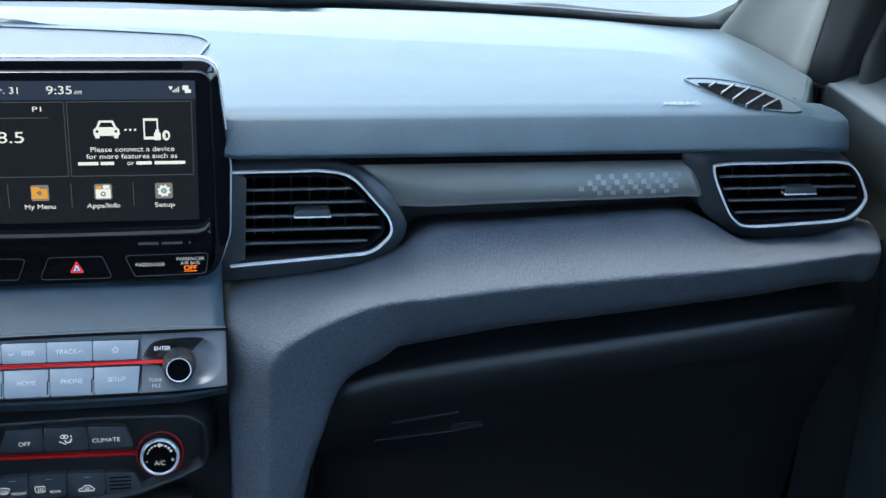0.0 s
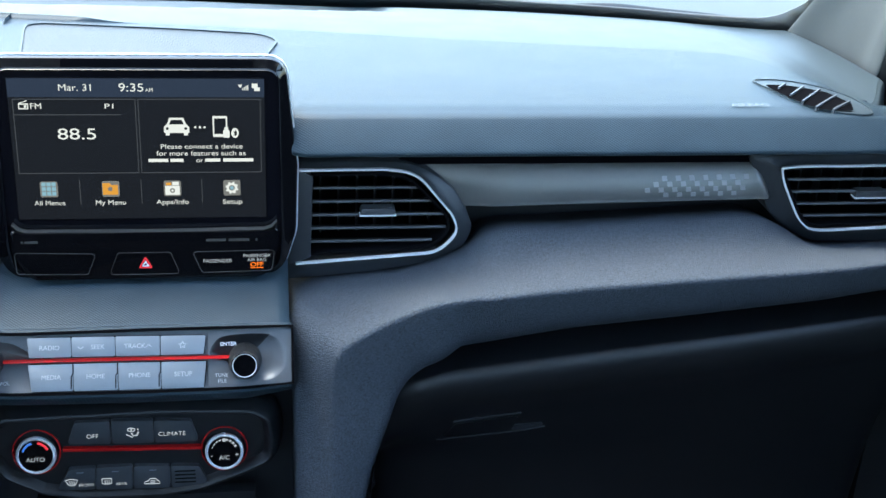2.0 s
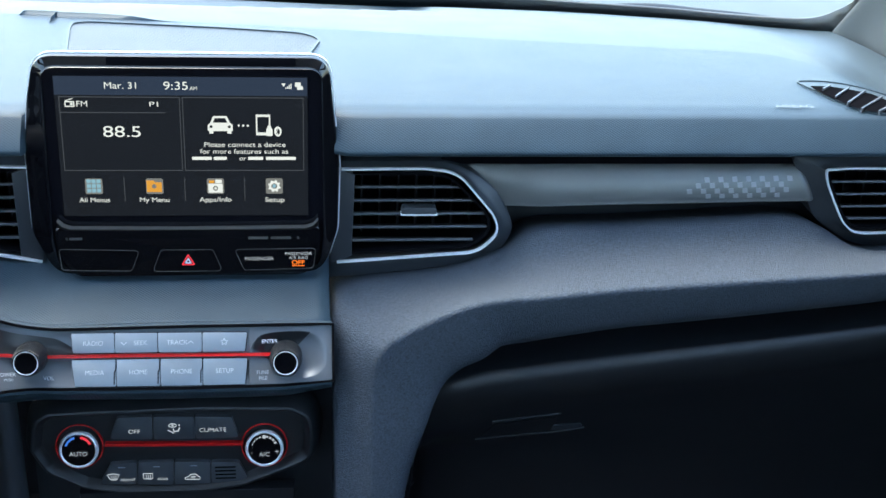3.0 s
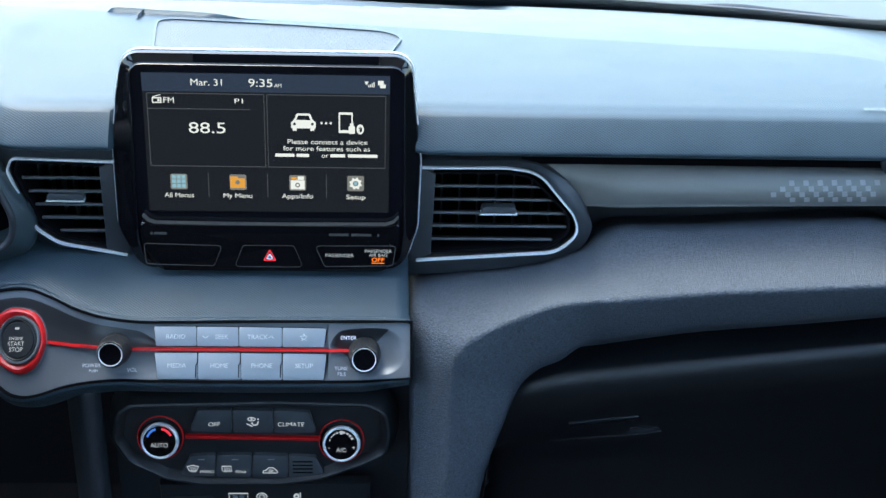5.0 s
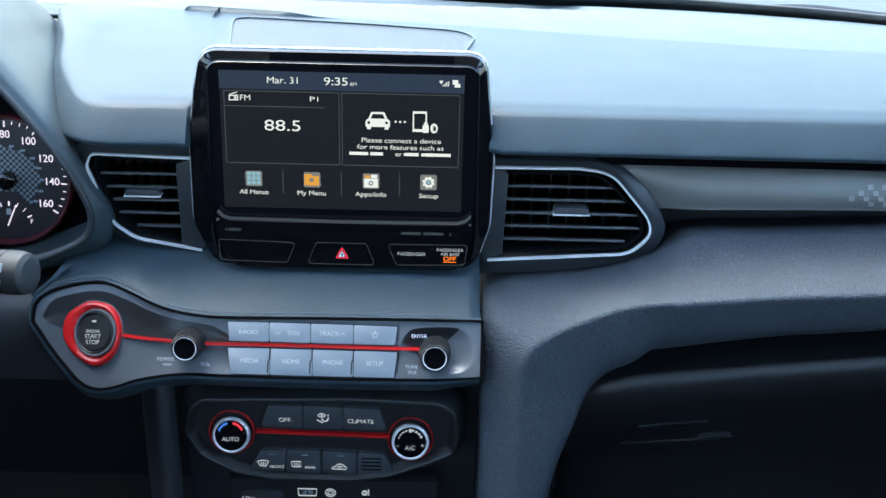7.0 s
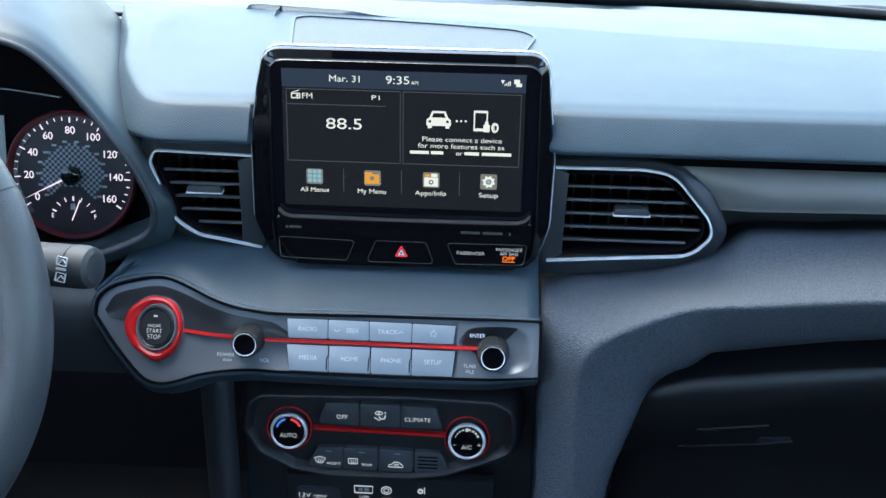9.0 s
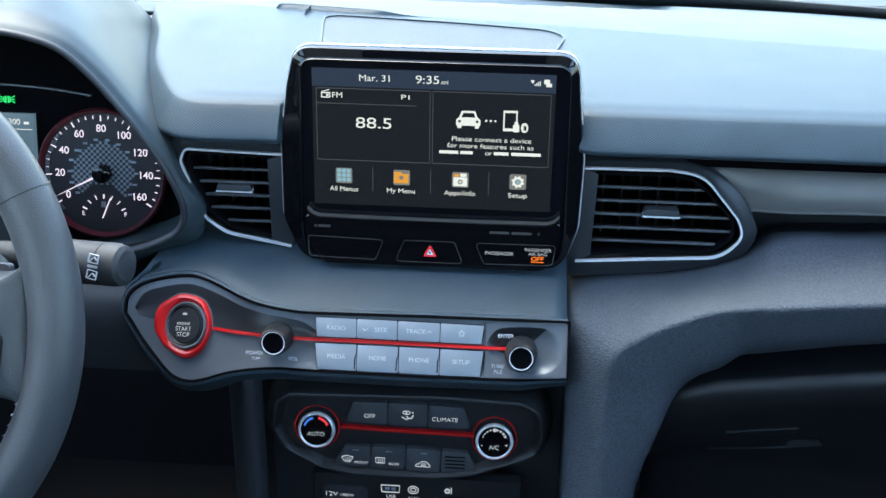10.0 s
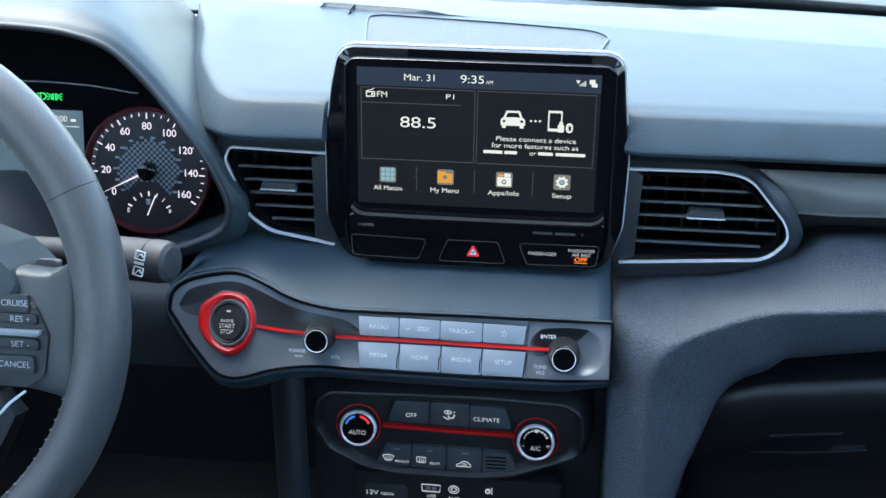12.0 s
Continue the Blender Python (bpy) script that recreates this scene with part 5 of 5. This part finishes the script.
for pts in ([(-91, -42), (-41, -43), (-34.5, -26), (-92, -24.5)], [(-26.5, -43.5), (24.5, -43.5), (18, -25.5), (-19.5, -25.5)], [(40, -43), (91, -42), (93, -25), (33, -25.5)]):
    p = rounded(mm([(x * 0.985, y * 0.95) for x, y in pts]), 0.003)
    part("button_gap", ring(CH, p, offset(p, -0.0004), -0.001, 0.0003), FADELINE, chin_part)
tri = mm([(-5.2, -36.3), (4.8, -36.3), (-0.2, -27.2)])
part("hazard_mark", ring(CH, rounded(tri, 0.001), rounded(mm([(-3.6, -35.4), (3.2, -35.4), (-0.2, -29.2)]), 0.0005), 0, 0.0006), LIT_RED, chin_part, "lit red triangle")
part("hazard_mark", ring(CH, rounded(mm([(-2.9, -35.0), (2.5, -35.0), (-0.2, -30.2)]), 0.0005), rounded(mm([(-1.4, -34.1), (1.0, -34.1), (-0.2, -32.0)]), 0.0003), 0, 0.0006), WHITE, chin_part)
text("PASSENGER", CH, 0.0505, -0.0318, 0.0026, LIT_WHITE, chin_part, width=0.0205)
text("PASSENGER", CH, 0.0787, -0.0281, 0.0024, LIT_WHITE, chin_part, width=0.0195)
text("AIR BAG", CH, 0.0787, -0.0313, 0.0024, LIT_WHITE, chin_part, width=0.0135)
text("OFF", CH, 0.0785, -0.0350, 0.0032, LIT_ORANGE, chin_part, width=0.0092, bold=0.03)
part("underline", box(CH, 0.0738, 0.0832, -0.0378, -0.0373, 0, 0.0004), LIT_ORANGE, chin_part)
for a, b in ((-0.0850, -0.0835), (-0.0825, -0.0735), (0.0430, 0.0570), (0.0590, 0.0735), (0.0780, 0.0792)):
    part("text_bar", box(CH, a, b, -0.0165, -0.0147, 0, 0.0003), FADELINE, chin_part)

# ======== instrument binnacle ========
binnacle = thing("instrument_binnacle", "blue-grey hooded instrument binnacle with two dials", "instrument cluster", at=(-0.365, 0.1, -0.06))
ARCH = [(-0.548, -0.03), (-0.536, 0.02), (-0.51, 0.075), (-0.465, 0.110), (-0.41, 0.120), (-0.35, 0.1205), (-0.312, 0.119), (-0.288, 0.116), (-0.264, 0.108), (-0.244, 0.090), (-0.223, 0.063), (-0.202, 0.031), (-0.190, 0.006), (-0.186, -0.010), (-0.190, -0.023), (-0.206, -0.033), (-0.230, -0.042), (-0.270, -0.050), (-0.340, -0.054)]
secs, inner = [], []
for i, (x, z) in enumerate(ARCH):
    a, b = ARCH[max(i - 1, 0)], ARCH[min(i + 1, len(ARCH) - 1)]
    n = Vector((-(b[1] - a[1]), b[0] - a[0])).normalized()
    top, y = step(z, -0.02, 0.10), -0.006
    side = step(x, -0.30, -0.245)
    x, z = x + n.x * 0.0022, z + n.y * 0.0022
    secs.append([(x + n.x * (g - side * e) + side * max(0.0, dy - 0.1) * 0.14, y + dy, z + n.y * (g - side * e) + h * top) for g, dy, h, e in ((-0.0005, 0.004, 0, 0), (0.0004, 0.0006, 0, 0), (0.0022, -0.0006, 0, 0), (0.0052, 0.003, 0, 0), (0.0075, 0.010, 0.001, 0.0), (0.0085, 0.03, 0.005, 0.004), (0.0070, 0.08, 0.008, 0.014), (-0.004, 0.16, 0.004, 0.026), (-0.022, 0.24, -0.002, 0.034), (-0.055, 0.33, -0.02, 0.036))])
    low = (1 - step(z, -0.03, 0.01)) * (1 - step(-x, 0.40, 0.50))
    if low:
        secs[-1] = [(p[0] + n.x * 0.011 * low * f, p[1] + 0.012 * low * f, p[2] + n.y * 0.011 * low * f) for p, f in zip(secs[-1], (0, 0, 0.1, 0.9, 1, 1, 1, 1, 1, 1))]
    inner.append([(x + n.x * g, y + dy, z + n.y * g) for g, dy in ((0.0046, 0.0014), (0.0038, -0.0008), (0.0020, -0.0016), (0.0, -0.0002), (-0.0010, 0.004), (-0.003 + 0.009 * low, 0.02), (-0.006 + 0.020 * low, 0.05), (-0.008 + 0.030 * low, 0.085))])
part("hood", loft(secs, 150, 70, flip=True), TOPPAD, binnacle, "smooth curved hood", solid=0.003)
part("hood_lining", loft(inner, 150, 30), SOFT, binnacle, "matt black hood lining", solid=0.001)
CL = plane((-0.2645, 0.062, -0.0105), 12)
part("back", slab(CL, mm([(-290, -62), (62, -62), (72, -20), (52, 30), (22, 72), (-20, 98), (-70, 112), (-150, 122), (-230, 100), (-290, 20)]), -0.02, -0.004), HOLLOW, binnacle)


def dial(u, top, step_no, needle, mat):
    f = CL @ Matrix.Translation((u, 0, 0))
    d = part("dial", slab(f, circle(0, 0, 0.0475, 64), -0.006, 0.0), material("dial face", (0.014, 0.012, 0.016), 0.5, vary=0), binnacle, "round black dial")
    part("dial_rim", lathe(f, [(0.0515, -0.004), (0.0515, 0.004), (0.0500, 0.0055), (0.0478, 0.0005), (0.0465, -0.002)], 96), material("dark red dial rim", (0.10, 0.012, 0.02), 0.3), d, "dark red rim")
    part("silver_band", band(f, circle(0, 0, 0.0450, 40, 138, 225), 0.0030, 0, 0.0008), GREY, d, "grey crescent")
    for k in range(33):
        a = 214 - k * 248 / 32
        r = 0.0415 if k % 4 == 0 else 0.0435
        part("tick", band(f, [(r * math.cos(radians(a)), r * math.sin(radians(a))), (0.0460 * math.cos(radians(a)), 0.0460 * math.sin(radians(a)))], 0.0009 if k % 4 == 0 else 0.0005, 0, 0.0012), LIT_PINK, d)
    for k in range(9):
        a = radians(214 - k * 248 / 8)
        text(str(k * step_no), f, 0.0345 * math.cos(a), 0.0345 * math.sin(a) + 0.001, 0.0056, LIT_PINK, d, w=0.0006, bold=0.02)
    bm, bm2 = bmesh.new(), bmesh.new()
    for i in range(-11, 11):
        for j in range(-11, 11):
            x, y = (i + 0.5) * 0.0023, (j + 0.5) * 0.0023
            if x * x + y * y < 0.0245 ** 2 and not (y < -0.010 and abs(x) < -y * 0.9):
                box(f, x - 0.00115, x + 0.00115, y - 0.00115, y + 0.00115, 0, 0.0006, bm=bm if (i + j) % 2 else bm2)
    tagged(part("checker_light", bm, material("grey checker", (0.20, 0.23, 0.26), 0.5, vary=0), d), "fine checker pattern in contrasting grey", kind="stuff")
    tagged(part("checker_dark", bm2, material("dark checker", (0.018, 0.02, 0.028), 0.5, vary=0), d), "fine checker pattern in contrasting grey", kind="stuff")
    for k in range(14):
        a = radians(218 - k * 256 / 13)
        part("inner_figure", box(f @ Matrix.Translation((0.0268 * math.cos(a), 0.0268 * math.sin(a), 0)), -0.0017, 0.0017, -0.0008, 0.0008, 0, 0.0008), FADED, d)
    part("hub", lathe(f, [(0.0075, 0.0), (0.0072, 0.006), (0.005, 0.007), (0, 0.007)], 32), PIANO, d)
    a = radians(needle)
    part("needle", slab(f, [(0.006 * math.cos(a) + 0.0009 * math.sin(a), 0.006 * math.sin(a) - 0.0009 * math.cos(a)), (0.0445 * math.cos(a), 0.0445 * math.sin(a)), (0.006 * math.cos(a) - 0.0009 * math.sin(a), 0.006 * math.sin(a) + 0.0009 * math.cos(a))], 0.004, 0.0055), LIT_PINK, d, "pale lit needle")
    g = f @ Matrix.Translation((0, -0.036, 0))
    for k in range(7):
        b = radians(155 - k * 130 / 6)
        part("fuel_tick", band(g, [(0.0155 * math.cos(b), 0.0155 * math.sin(b)), (0.0190 * math.cos(b), 0.0190 * math.sin(b))], 0.0010 if k % 3 == 0 else 0.0005, 0, 0.0012), LIT_PINK, d)
    text("E", g, -0.0170, 0.0030, 0.0036, LIT_PINK, d, w=0.0006), text("F", g, 0.0170, 0.0030, 0.0036, LIT_PINK, d, w=0.0006)
    part("fuel_needle", band(g, [(-0.001, 0.0), (0.006, 0.0165)], 0.0009, 0.002, 0.003), LIT_PINK, d)
    part("fuel_mark", box(g, -0.0022, 0.0012, 0.0085, 0.0130, 0, 0.0012), FADED, d)
    return d


dial(0.0, 160, 20, 207, RED)
dial(-0.206, 8, 1, 214, RED)
panel = part("info_screen", box(CL, -0.152, -0.0535, -0.040, 0.045, -0.004, 0.001), glow("info screen", (0.13, 0.20, 0.27), 0.8), binnacle, "pale blue-grey lit information screen")
text("300", CL, -0.0690, 0.0385, 0.0045, UI_WHITE, panel, w=0.0014)
part("text_bar", box(CL, -0.0615, -0.0575, 0.0368, 0.0388, 0, 0.0014), UI_WHITE, panel)
part("fuel_mark", box(CL, -0.0800, -0.0765, 0.0362, 0.0410, 0, 0.0014), UI_WHITE, panel)
part("rule", box(CL, -0.150, -0.055, 0.0325, 0.0330, 0, 0.0014), UI_WHITE, panel)
part("text_bar", box(CL, -0.082, -0.061, 0.018, 0.022, 0, 0.0014), UI_LINE, panel)
part("screen_frame", band(CL, [p.to_2d() for p in spline([(-0.160, 0.063, 0), (-0.103, 0.0675, 0), (-0.050, 0.0665, 0), (-0.006, 0.0615, 0)], 24)], 0.0011, -0.002, 0.003), GREY, binnacle, "thin bright arc")
def green(pts, width=0.0008):
    part("lamp_mark", band(CL, mm(pts), width, 0, 0.001), LIT_GREEN, binnacle)


green([(-85.4, 53.4), (-85.4, 58.6), (-82.6, 58.4), (-81.0, 56.9), (-81.0, 55.1), (-82.6, 53.6), (-85.4, 53.4)], 0.0010)
for v in (53.8, 55.3, 56.8, 58.3):
    green([(-88.8, v - 0.5), (-86.6, v)])
for k in (-1, 1):
    green([(-74.0 + k * 1.0, 53.4), (-74.0 + k * 2.6, 54.6), (-74.0 + k * 2.6, 57.4), (-74.0 + k * 1.0, 58.6), (-74.0 + k * 1.0, 53.4)], 0.0010)
    for j in (-1, 0, 1):
        green([(-74.0 + k * 3.6, 56 + j * 1.2), (-74.0 + k * 6.2, 56 + j * 2.6)])
part("lower_shelf", loft([[(x, 0.10, -0.075), (x, 0.055, -0.068), (x, 0.02, -0.066), (x, -0.02, -0.085), (x, -0.02, -0.14)] for x in (-0.60, -0.4, -0.23, -0.195)], 20, 16), SOFT, binnacle)

# ======== steering ========
WH = Matrix.Translation((-0.375, -0.20, 0.0)) @ pose(0, 0, 0, 70, 0, 0)
wheel = thing("steering_wheel", "grey leather steering wheel with dark spoke buttons", "steering wheel", at=(-0.375, -0.2, 0))
R = 0.1685
rim_pts = [WH @ Vector((R * math.cos(a * math.tau / 120), R * math.sin(a * math.tau / 120), 0)) for a in range(120)]
part("rim", tube(rim_pts, 0.0165, 24, closed=True, squash=1.0), WHEELSKIN, wheel, "grey leather rim")
for a in (28, 152):
    c = radians(a)
    p = WH @ Vector((R * math.cos(c), R * math.sin(c), 0))
    t = (WH.to_3x3() @ Vector((-math.sin(c), math.cos(c), 0)))
    part("seam", tube([p - t * 0.0004, p + t * 0.0004], 0.01665, 24), DARK, wheel)
for s in (1, -1):
    secs = []
    for u, hi, lo, w in ((0.066, 0.030, -0.036, 0.010), (0.095, 0.033, -0.038, 0.013), (0.118, 0.034, -0.038, 0.013), (0.137, 0.033, -0.041, 0.012), (0.147, 0.038, -0.046, 0.008), (0.153, 0.050, -0.062, 0.004), (0.163, 0.075, -0.088, -0.002)):
        secs.append([WH @ Vector((s * u, hi, w - 0.020)), WH @ Vector((s * u, hi - 0.001, w - 0.006)), WH @ Vector((s * u, hi - 0.007, w)), WH @ Vector((s * u, (hi + lo) / 2, w + 0.001)), WH @ Vector((s * u, lo + 0.008, w)), WH @ Vector((s * u, lo, w - 0.006)), WH @ Vector((s * u, lo, w - 0.020))])
    back = WH.inverted()
    for i, q in enumerate(secs):
        flat = [back @ p for p in q]
        secs[i] = [WH @ Vector((s * min(abs(p.x), math.sqrt(R * R - p.y * p.y) - 0.004), p.y, p.z)) for p in flat]
    part("spoke", loft(secs, 24, 24, flip=s < 0), WHEELSKIN, wheel, "grey leather spoke", solid=0.004)
WS = WH @ Matrix.Translation((0.010, 0.0035, 0))
part("hub", slab(WS, rounded(mm([(-45, -55), (45, -55), (72, -5), (74, 14), (116, 14), (108, 30), (94, 42), (40, 60), (-40, 60), (-94, 42), (-108, 30), (-116, 14), (-74, 14), (-72, -5)]), 0.008), -0.05, 0.018, 0.008, 5), TOPPAD, wheel, "blue-grey airbag hub")
for s in (1, -1):
    sw = part("switch_block", slab(WS, rounded(mm([(s * 70, 12), (s * 122, 12), (s * 131, -8), (s * 129, -32), (s * 118, -40), (s * 66, -38)]), 0.006), 0.0, 0.0155, 0.003, 3), DARK, wheel, "dark switch block")
    rows = ((0.0105, 0.0105, "CRUISE", 0.120), (0.0012, 0.0065, "RES +", 0.1255), (-0.0138, 0.0070, "SET -", 0.1265), (-0.0260, 0.0105, "CANCEL", 0.124)) if s > 0 else ()
    for v, h, word, right in rows:
        part("switch", slab(WS, rounded([(0.074, v - h / 2), (right, v - h / 2), (right - 0.001, v + h / 2), (0.074, v + h / 2)], 0.002), 0.01, 0.0180, 0.0012), SOFT if word in ("CRUISE", "CANCEL") else DARK, sw)
        text(word, WS, 0.1115 if len(word) > 5 else 0.1150, v, 0.0036, FADED, sw, w=0.0184)
    if s > 0:
        part("toggle", slab(WS, rounded(mm([(78, -8.3), (127, -8.3), (128, -4.8), (78, -4.8)]), 0.0012), 0.01, 0.0205, 0.001), SILVER, sw, "silver toggle")
bm = bmesh.new()
for k in range(22):
    a = radians(-14 - k * 2.6)
    p = WH @ Vector((0.1535 * math.cos(a), 0.1535 * math.sin(a), 0.0065))
    t = WH.to_3x3() @ Vector((-math.sin(a) * 0.6 + math.cos(a) * 0.5, math.cos(a) * 0.6 + math.sin(a) * 0.5, 0.1))
    tube([p - t * 0.0022, p + t * 0.0022], 0.0005, 6, bm=bm)
part("stitching", bm, STITCH, wheel, "pale thread stitching")
part("lower_spoke", slab(WH, mm([(-30, -50), (30, -50), (100, -46), (112, -60), (70, -150), (-70, -150), (-112, -60), (-100, -46)]), -0.024, -0.006, 0.003), DARK, wheel, "black lower spoke")
part("spoke_edge", band(WH, mm([(118, -44), (108, -52), (96, -66)]), 0.0016, -0.006, -0.004), CHROME, wheel)
part("paddle", slab(Matrix.Translation((-0.2500, -0.172, 0.0185)) @ pose(0, 0, 0, 70, 0, 0), rounded(mm([(-8, -9), (8, -9), (8, 9), (-7, 9)]), 0.003), -0.004, 0.003, 0.0015), GREY, wheel, "grey shift paddle")
text("+", Matrix.Translation((-0.2500, -0.172, 0.0185)) @ pose(0, 0, 0, 70, 0, 0), 0.001, 0.0, 0.0045, WHITE, wheel, w=0.0033)

shroud = thing("steering_column", "dark plastic steering column shroud", "steering column", at=(-0.375, -0.05, -0.05))
part("shroud", lathe(Matrix.Translation((-0.375, -0.075, -0.045)) @ pose(0, 0, 0, 70, 0, 0), [(0.075, -0.17), (0.075, -0.02), (0.068, 0.03), (0.055, 0.05), (0.0, 0.05)], 40), SOFT, shroud)
stalk = thing("wiper_stalk", "dark grey wiper stalk with white markings behind the wheel", "stalk", at=(-0.21, -0.14, 0.01))
SK = [(-0.33, -0.105, 0.000), (-0.255, -0.125, 0.010), (-0.225, -0.135, 0.0135), (-0.190, -0.148, 0.0185)]
part("arm", tube(spline(SK[:4], 24), [0.009 + 0.0046 * step(i, 6, 16) for i in range(24)], 24), STALK, stalk)
part("cap", tube([(-0.1905, -0.1478, 0.0185), (-0.183, -0.1502, 0.0194), (-0.1785, -0.1517, 0.0199), (-0.1765, -0.1523, 0.0201)], [0.0138, 0.0136, 0.0125, 0.0095], 24), STALK, stalk, "dark grey end cap")
for c, r in (((-0.1905, -0.1478, 0.0185), 0.01375), ((-0.2215, -0.1363, 0.0141), 0.0137)):
    d = Vector((0.035, -0.013, 0.005)).normalized() * 0.0005
    part("groove", tube([Vector(c) - d, Vector(c) + d], r, 24), HOLLOW, stalk)
SM = Matrix.Translation((-0.1945, -0.1590, 0.0225)) @ pose(0, 0, 0, 68, 0, -17) @ Matrix.Translation((0, 0, 0.0028))
for v in (0.0050, -0.0050):
    q = [(-0.0032, v - 0.0026), (0.0036, v - 0.0030), (0.0040, v + 0.0022), (-0.0026, v + 0.0026)]
    part("mark", band(SM, q + q[:1], 0.0003, -0.001, 0.0006), PRINT, stalk)
    part("mark", band(SM, [(-0.002, v - 0.0022), (0.001, v + 0.001), (0.003, v - 0.0010)], 0.0003, -0.001, 0.0006), PRINT, stalk)
part("text_bar", box(SM, -0.0030, 0.0034, -0.0008, 0.0006, -0.001, 0.0005), FADED, stalk)

# ======== passenger side end: pillar and door ========
pillar = thing("windscreen_pillar", "light grey cloth windscreen pillar trim", "pillar", at=(0.62, 0.3, 0.03))
secs, edge = [], []
for t in (-0.015, 0.0, 0.12, 0.3, 0.6, 1.0):
    l, r = Vector((0.606, 0.326, 0.046)) + Vector((-0.03, -0.64, 0.56)) * t, Vector((0.606, 0.158, 0.056)) + Vector((-0.13, -0.36, 0.55)) * t
    secs.append([l + Vector((0.02, 0.03, -0.01)), l + Vector((0.004, 0.010, -0.002)), l, l.lerp(r, 0.3) + Vector((0.010, 0, 0)), l.lerp(r, 0.7) + Vector((0.013, 0, 0)), l.lerp(r, 0.90) + Vector((0.010, 0, 0)), r + Vector((0.010, -0.003, 0)), r + Vector((0.018, 0.004, 0))])
    edge.append([r + Vector((0.012, 0.006, 0)), r + Vector((0.011, -0.0035, 0)), r + Vector((0.016, -0.020, 0)), r + Vector((0.026, -0.036, 0)), r + Vector((0.050, -0.036, 0)), r + Vector((0.08, 0.01, 0))])
part("trim", loft(secs, 50, 44), PILLAR, pillar, solid=0.003)
# Same trim turning from the light; its shade is put into the colour.
part("shade_edge", loft(edge, 50, 30), DARK, pillar, "rounded side of the pillar, coloured dark for its shade", solid=0.002)
door = thing("passenger_door", "dark blue-grey door panel with a rounded shoulder", "door", at=(0.68, -0.3, -0.6))
secs = []
for y in (0.150, 0.147, 0.135, 0.09, -0.2, -0.6):
    e = 0.005 * step(y, 0.132, 0.150)
    secs.append([(0.74, y, 0.090 - e), (0.69, y, 0.089 - e), (0.658 + e, y, 0.083 - e), (0.637 + e, y, 0.069 - e), (0.629 + e, y, 0.0600 - e), (0.6255 + e, y, 0.0550 - e), (0.6250 + e, y, 0.0490 - e * 0.5), (0.6275 + e, y, 0.030), (0.636 + e, y, 0.0), (0.650, y, -0.05), (0.665, y, -0.2), (0.68, y, -0.6)])
part("panel", loft(secs, 60, 60), material("dark door skin", (0.019, 0.025, 0.028), 0.42, bump=("grain", 800, 0.3, 0.0004)), door, solid=0.004)
part("end", slab(plane((0, 0.146, 0), 0), [(0.69, -0.5), (0.74, -0.5), (0.74, 0.075), (0.66, 0.070), (0.640, 0.045), (0.648, 0.01)], -0.004, -0.001), SOFT, door)
# Added dark sheet, standing in for the shaded gap before the door.
part("gap_sheet", loft([[(0.6265, 0.149, z), (0.622, 0.170, z), (0.608, 0.260, z)] for z in (-0.20, 0.0, 0.046)], 12, 12), DARK, door, "dark sheet closing the gap between door and deck", solid=0.002)
# Added black block: stands in for the dark slot, hides the wall behind.
part("seal", box(W, 0.6085, 0.695, -0.20, 0.046, -0.205, -0.165, 0.002), HOLLOW, door, "black block filling the dark slot by the door")
part("sail_panel", loft([[(0.712, 0.13, 0.06), (0.70, 0.0, 0.075), (0.69, -0.14, 0.08)], [(0.705, 0.09, 0.16), (0.70, 0.0, 0.17), (0.68, -0.16, 0.18)], [(0.69, 0.0, 0.27), (0.69, -0.06, 0.27), (0.67, -0.2, 0.27)]], 12, 12), SOFT, door, "dark mirror sail panel", solid=0.004)
part("frame_seal", tube(spline([(0.650, 0.096, 0.05), (0.647, 0.094, 0.079), (0.643, 0.084, 0.112), (0.637, 0.056, 0.148), (0.62, -0.03, 0.235), (0.595, -0.15, 0.36), (0.56, -0.30, 0.50)], 40), 0.014, 16), DARK, door, "black door frame seal")
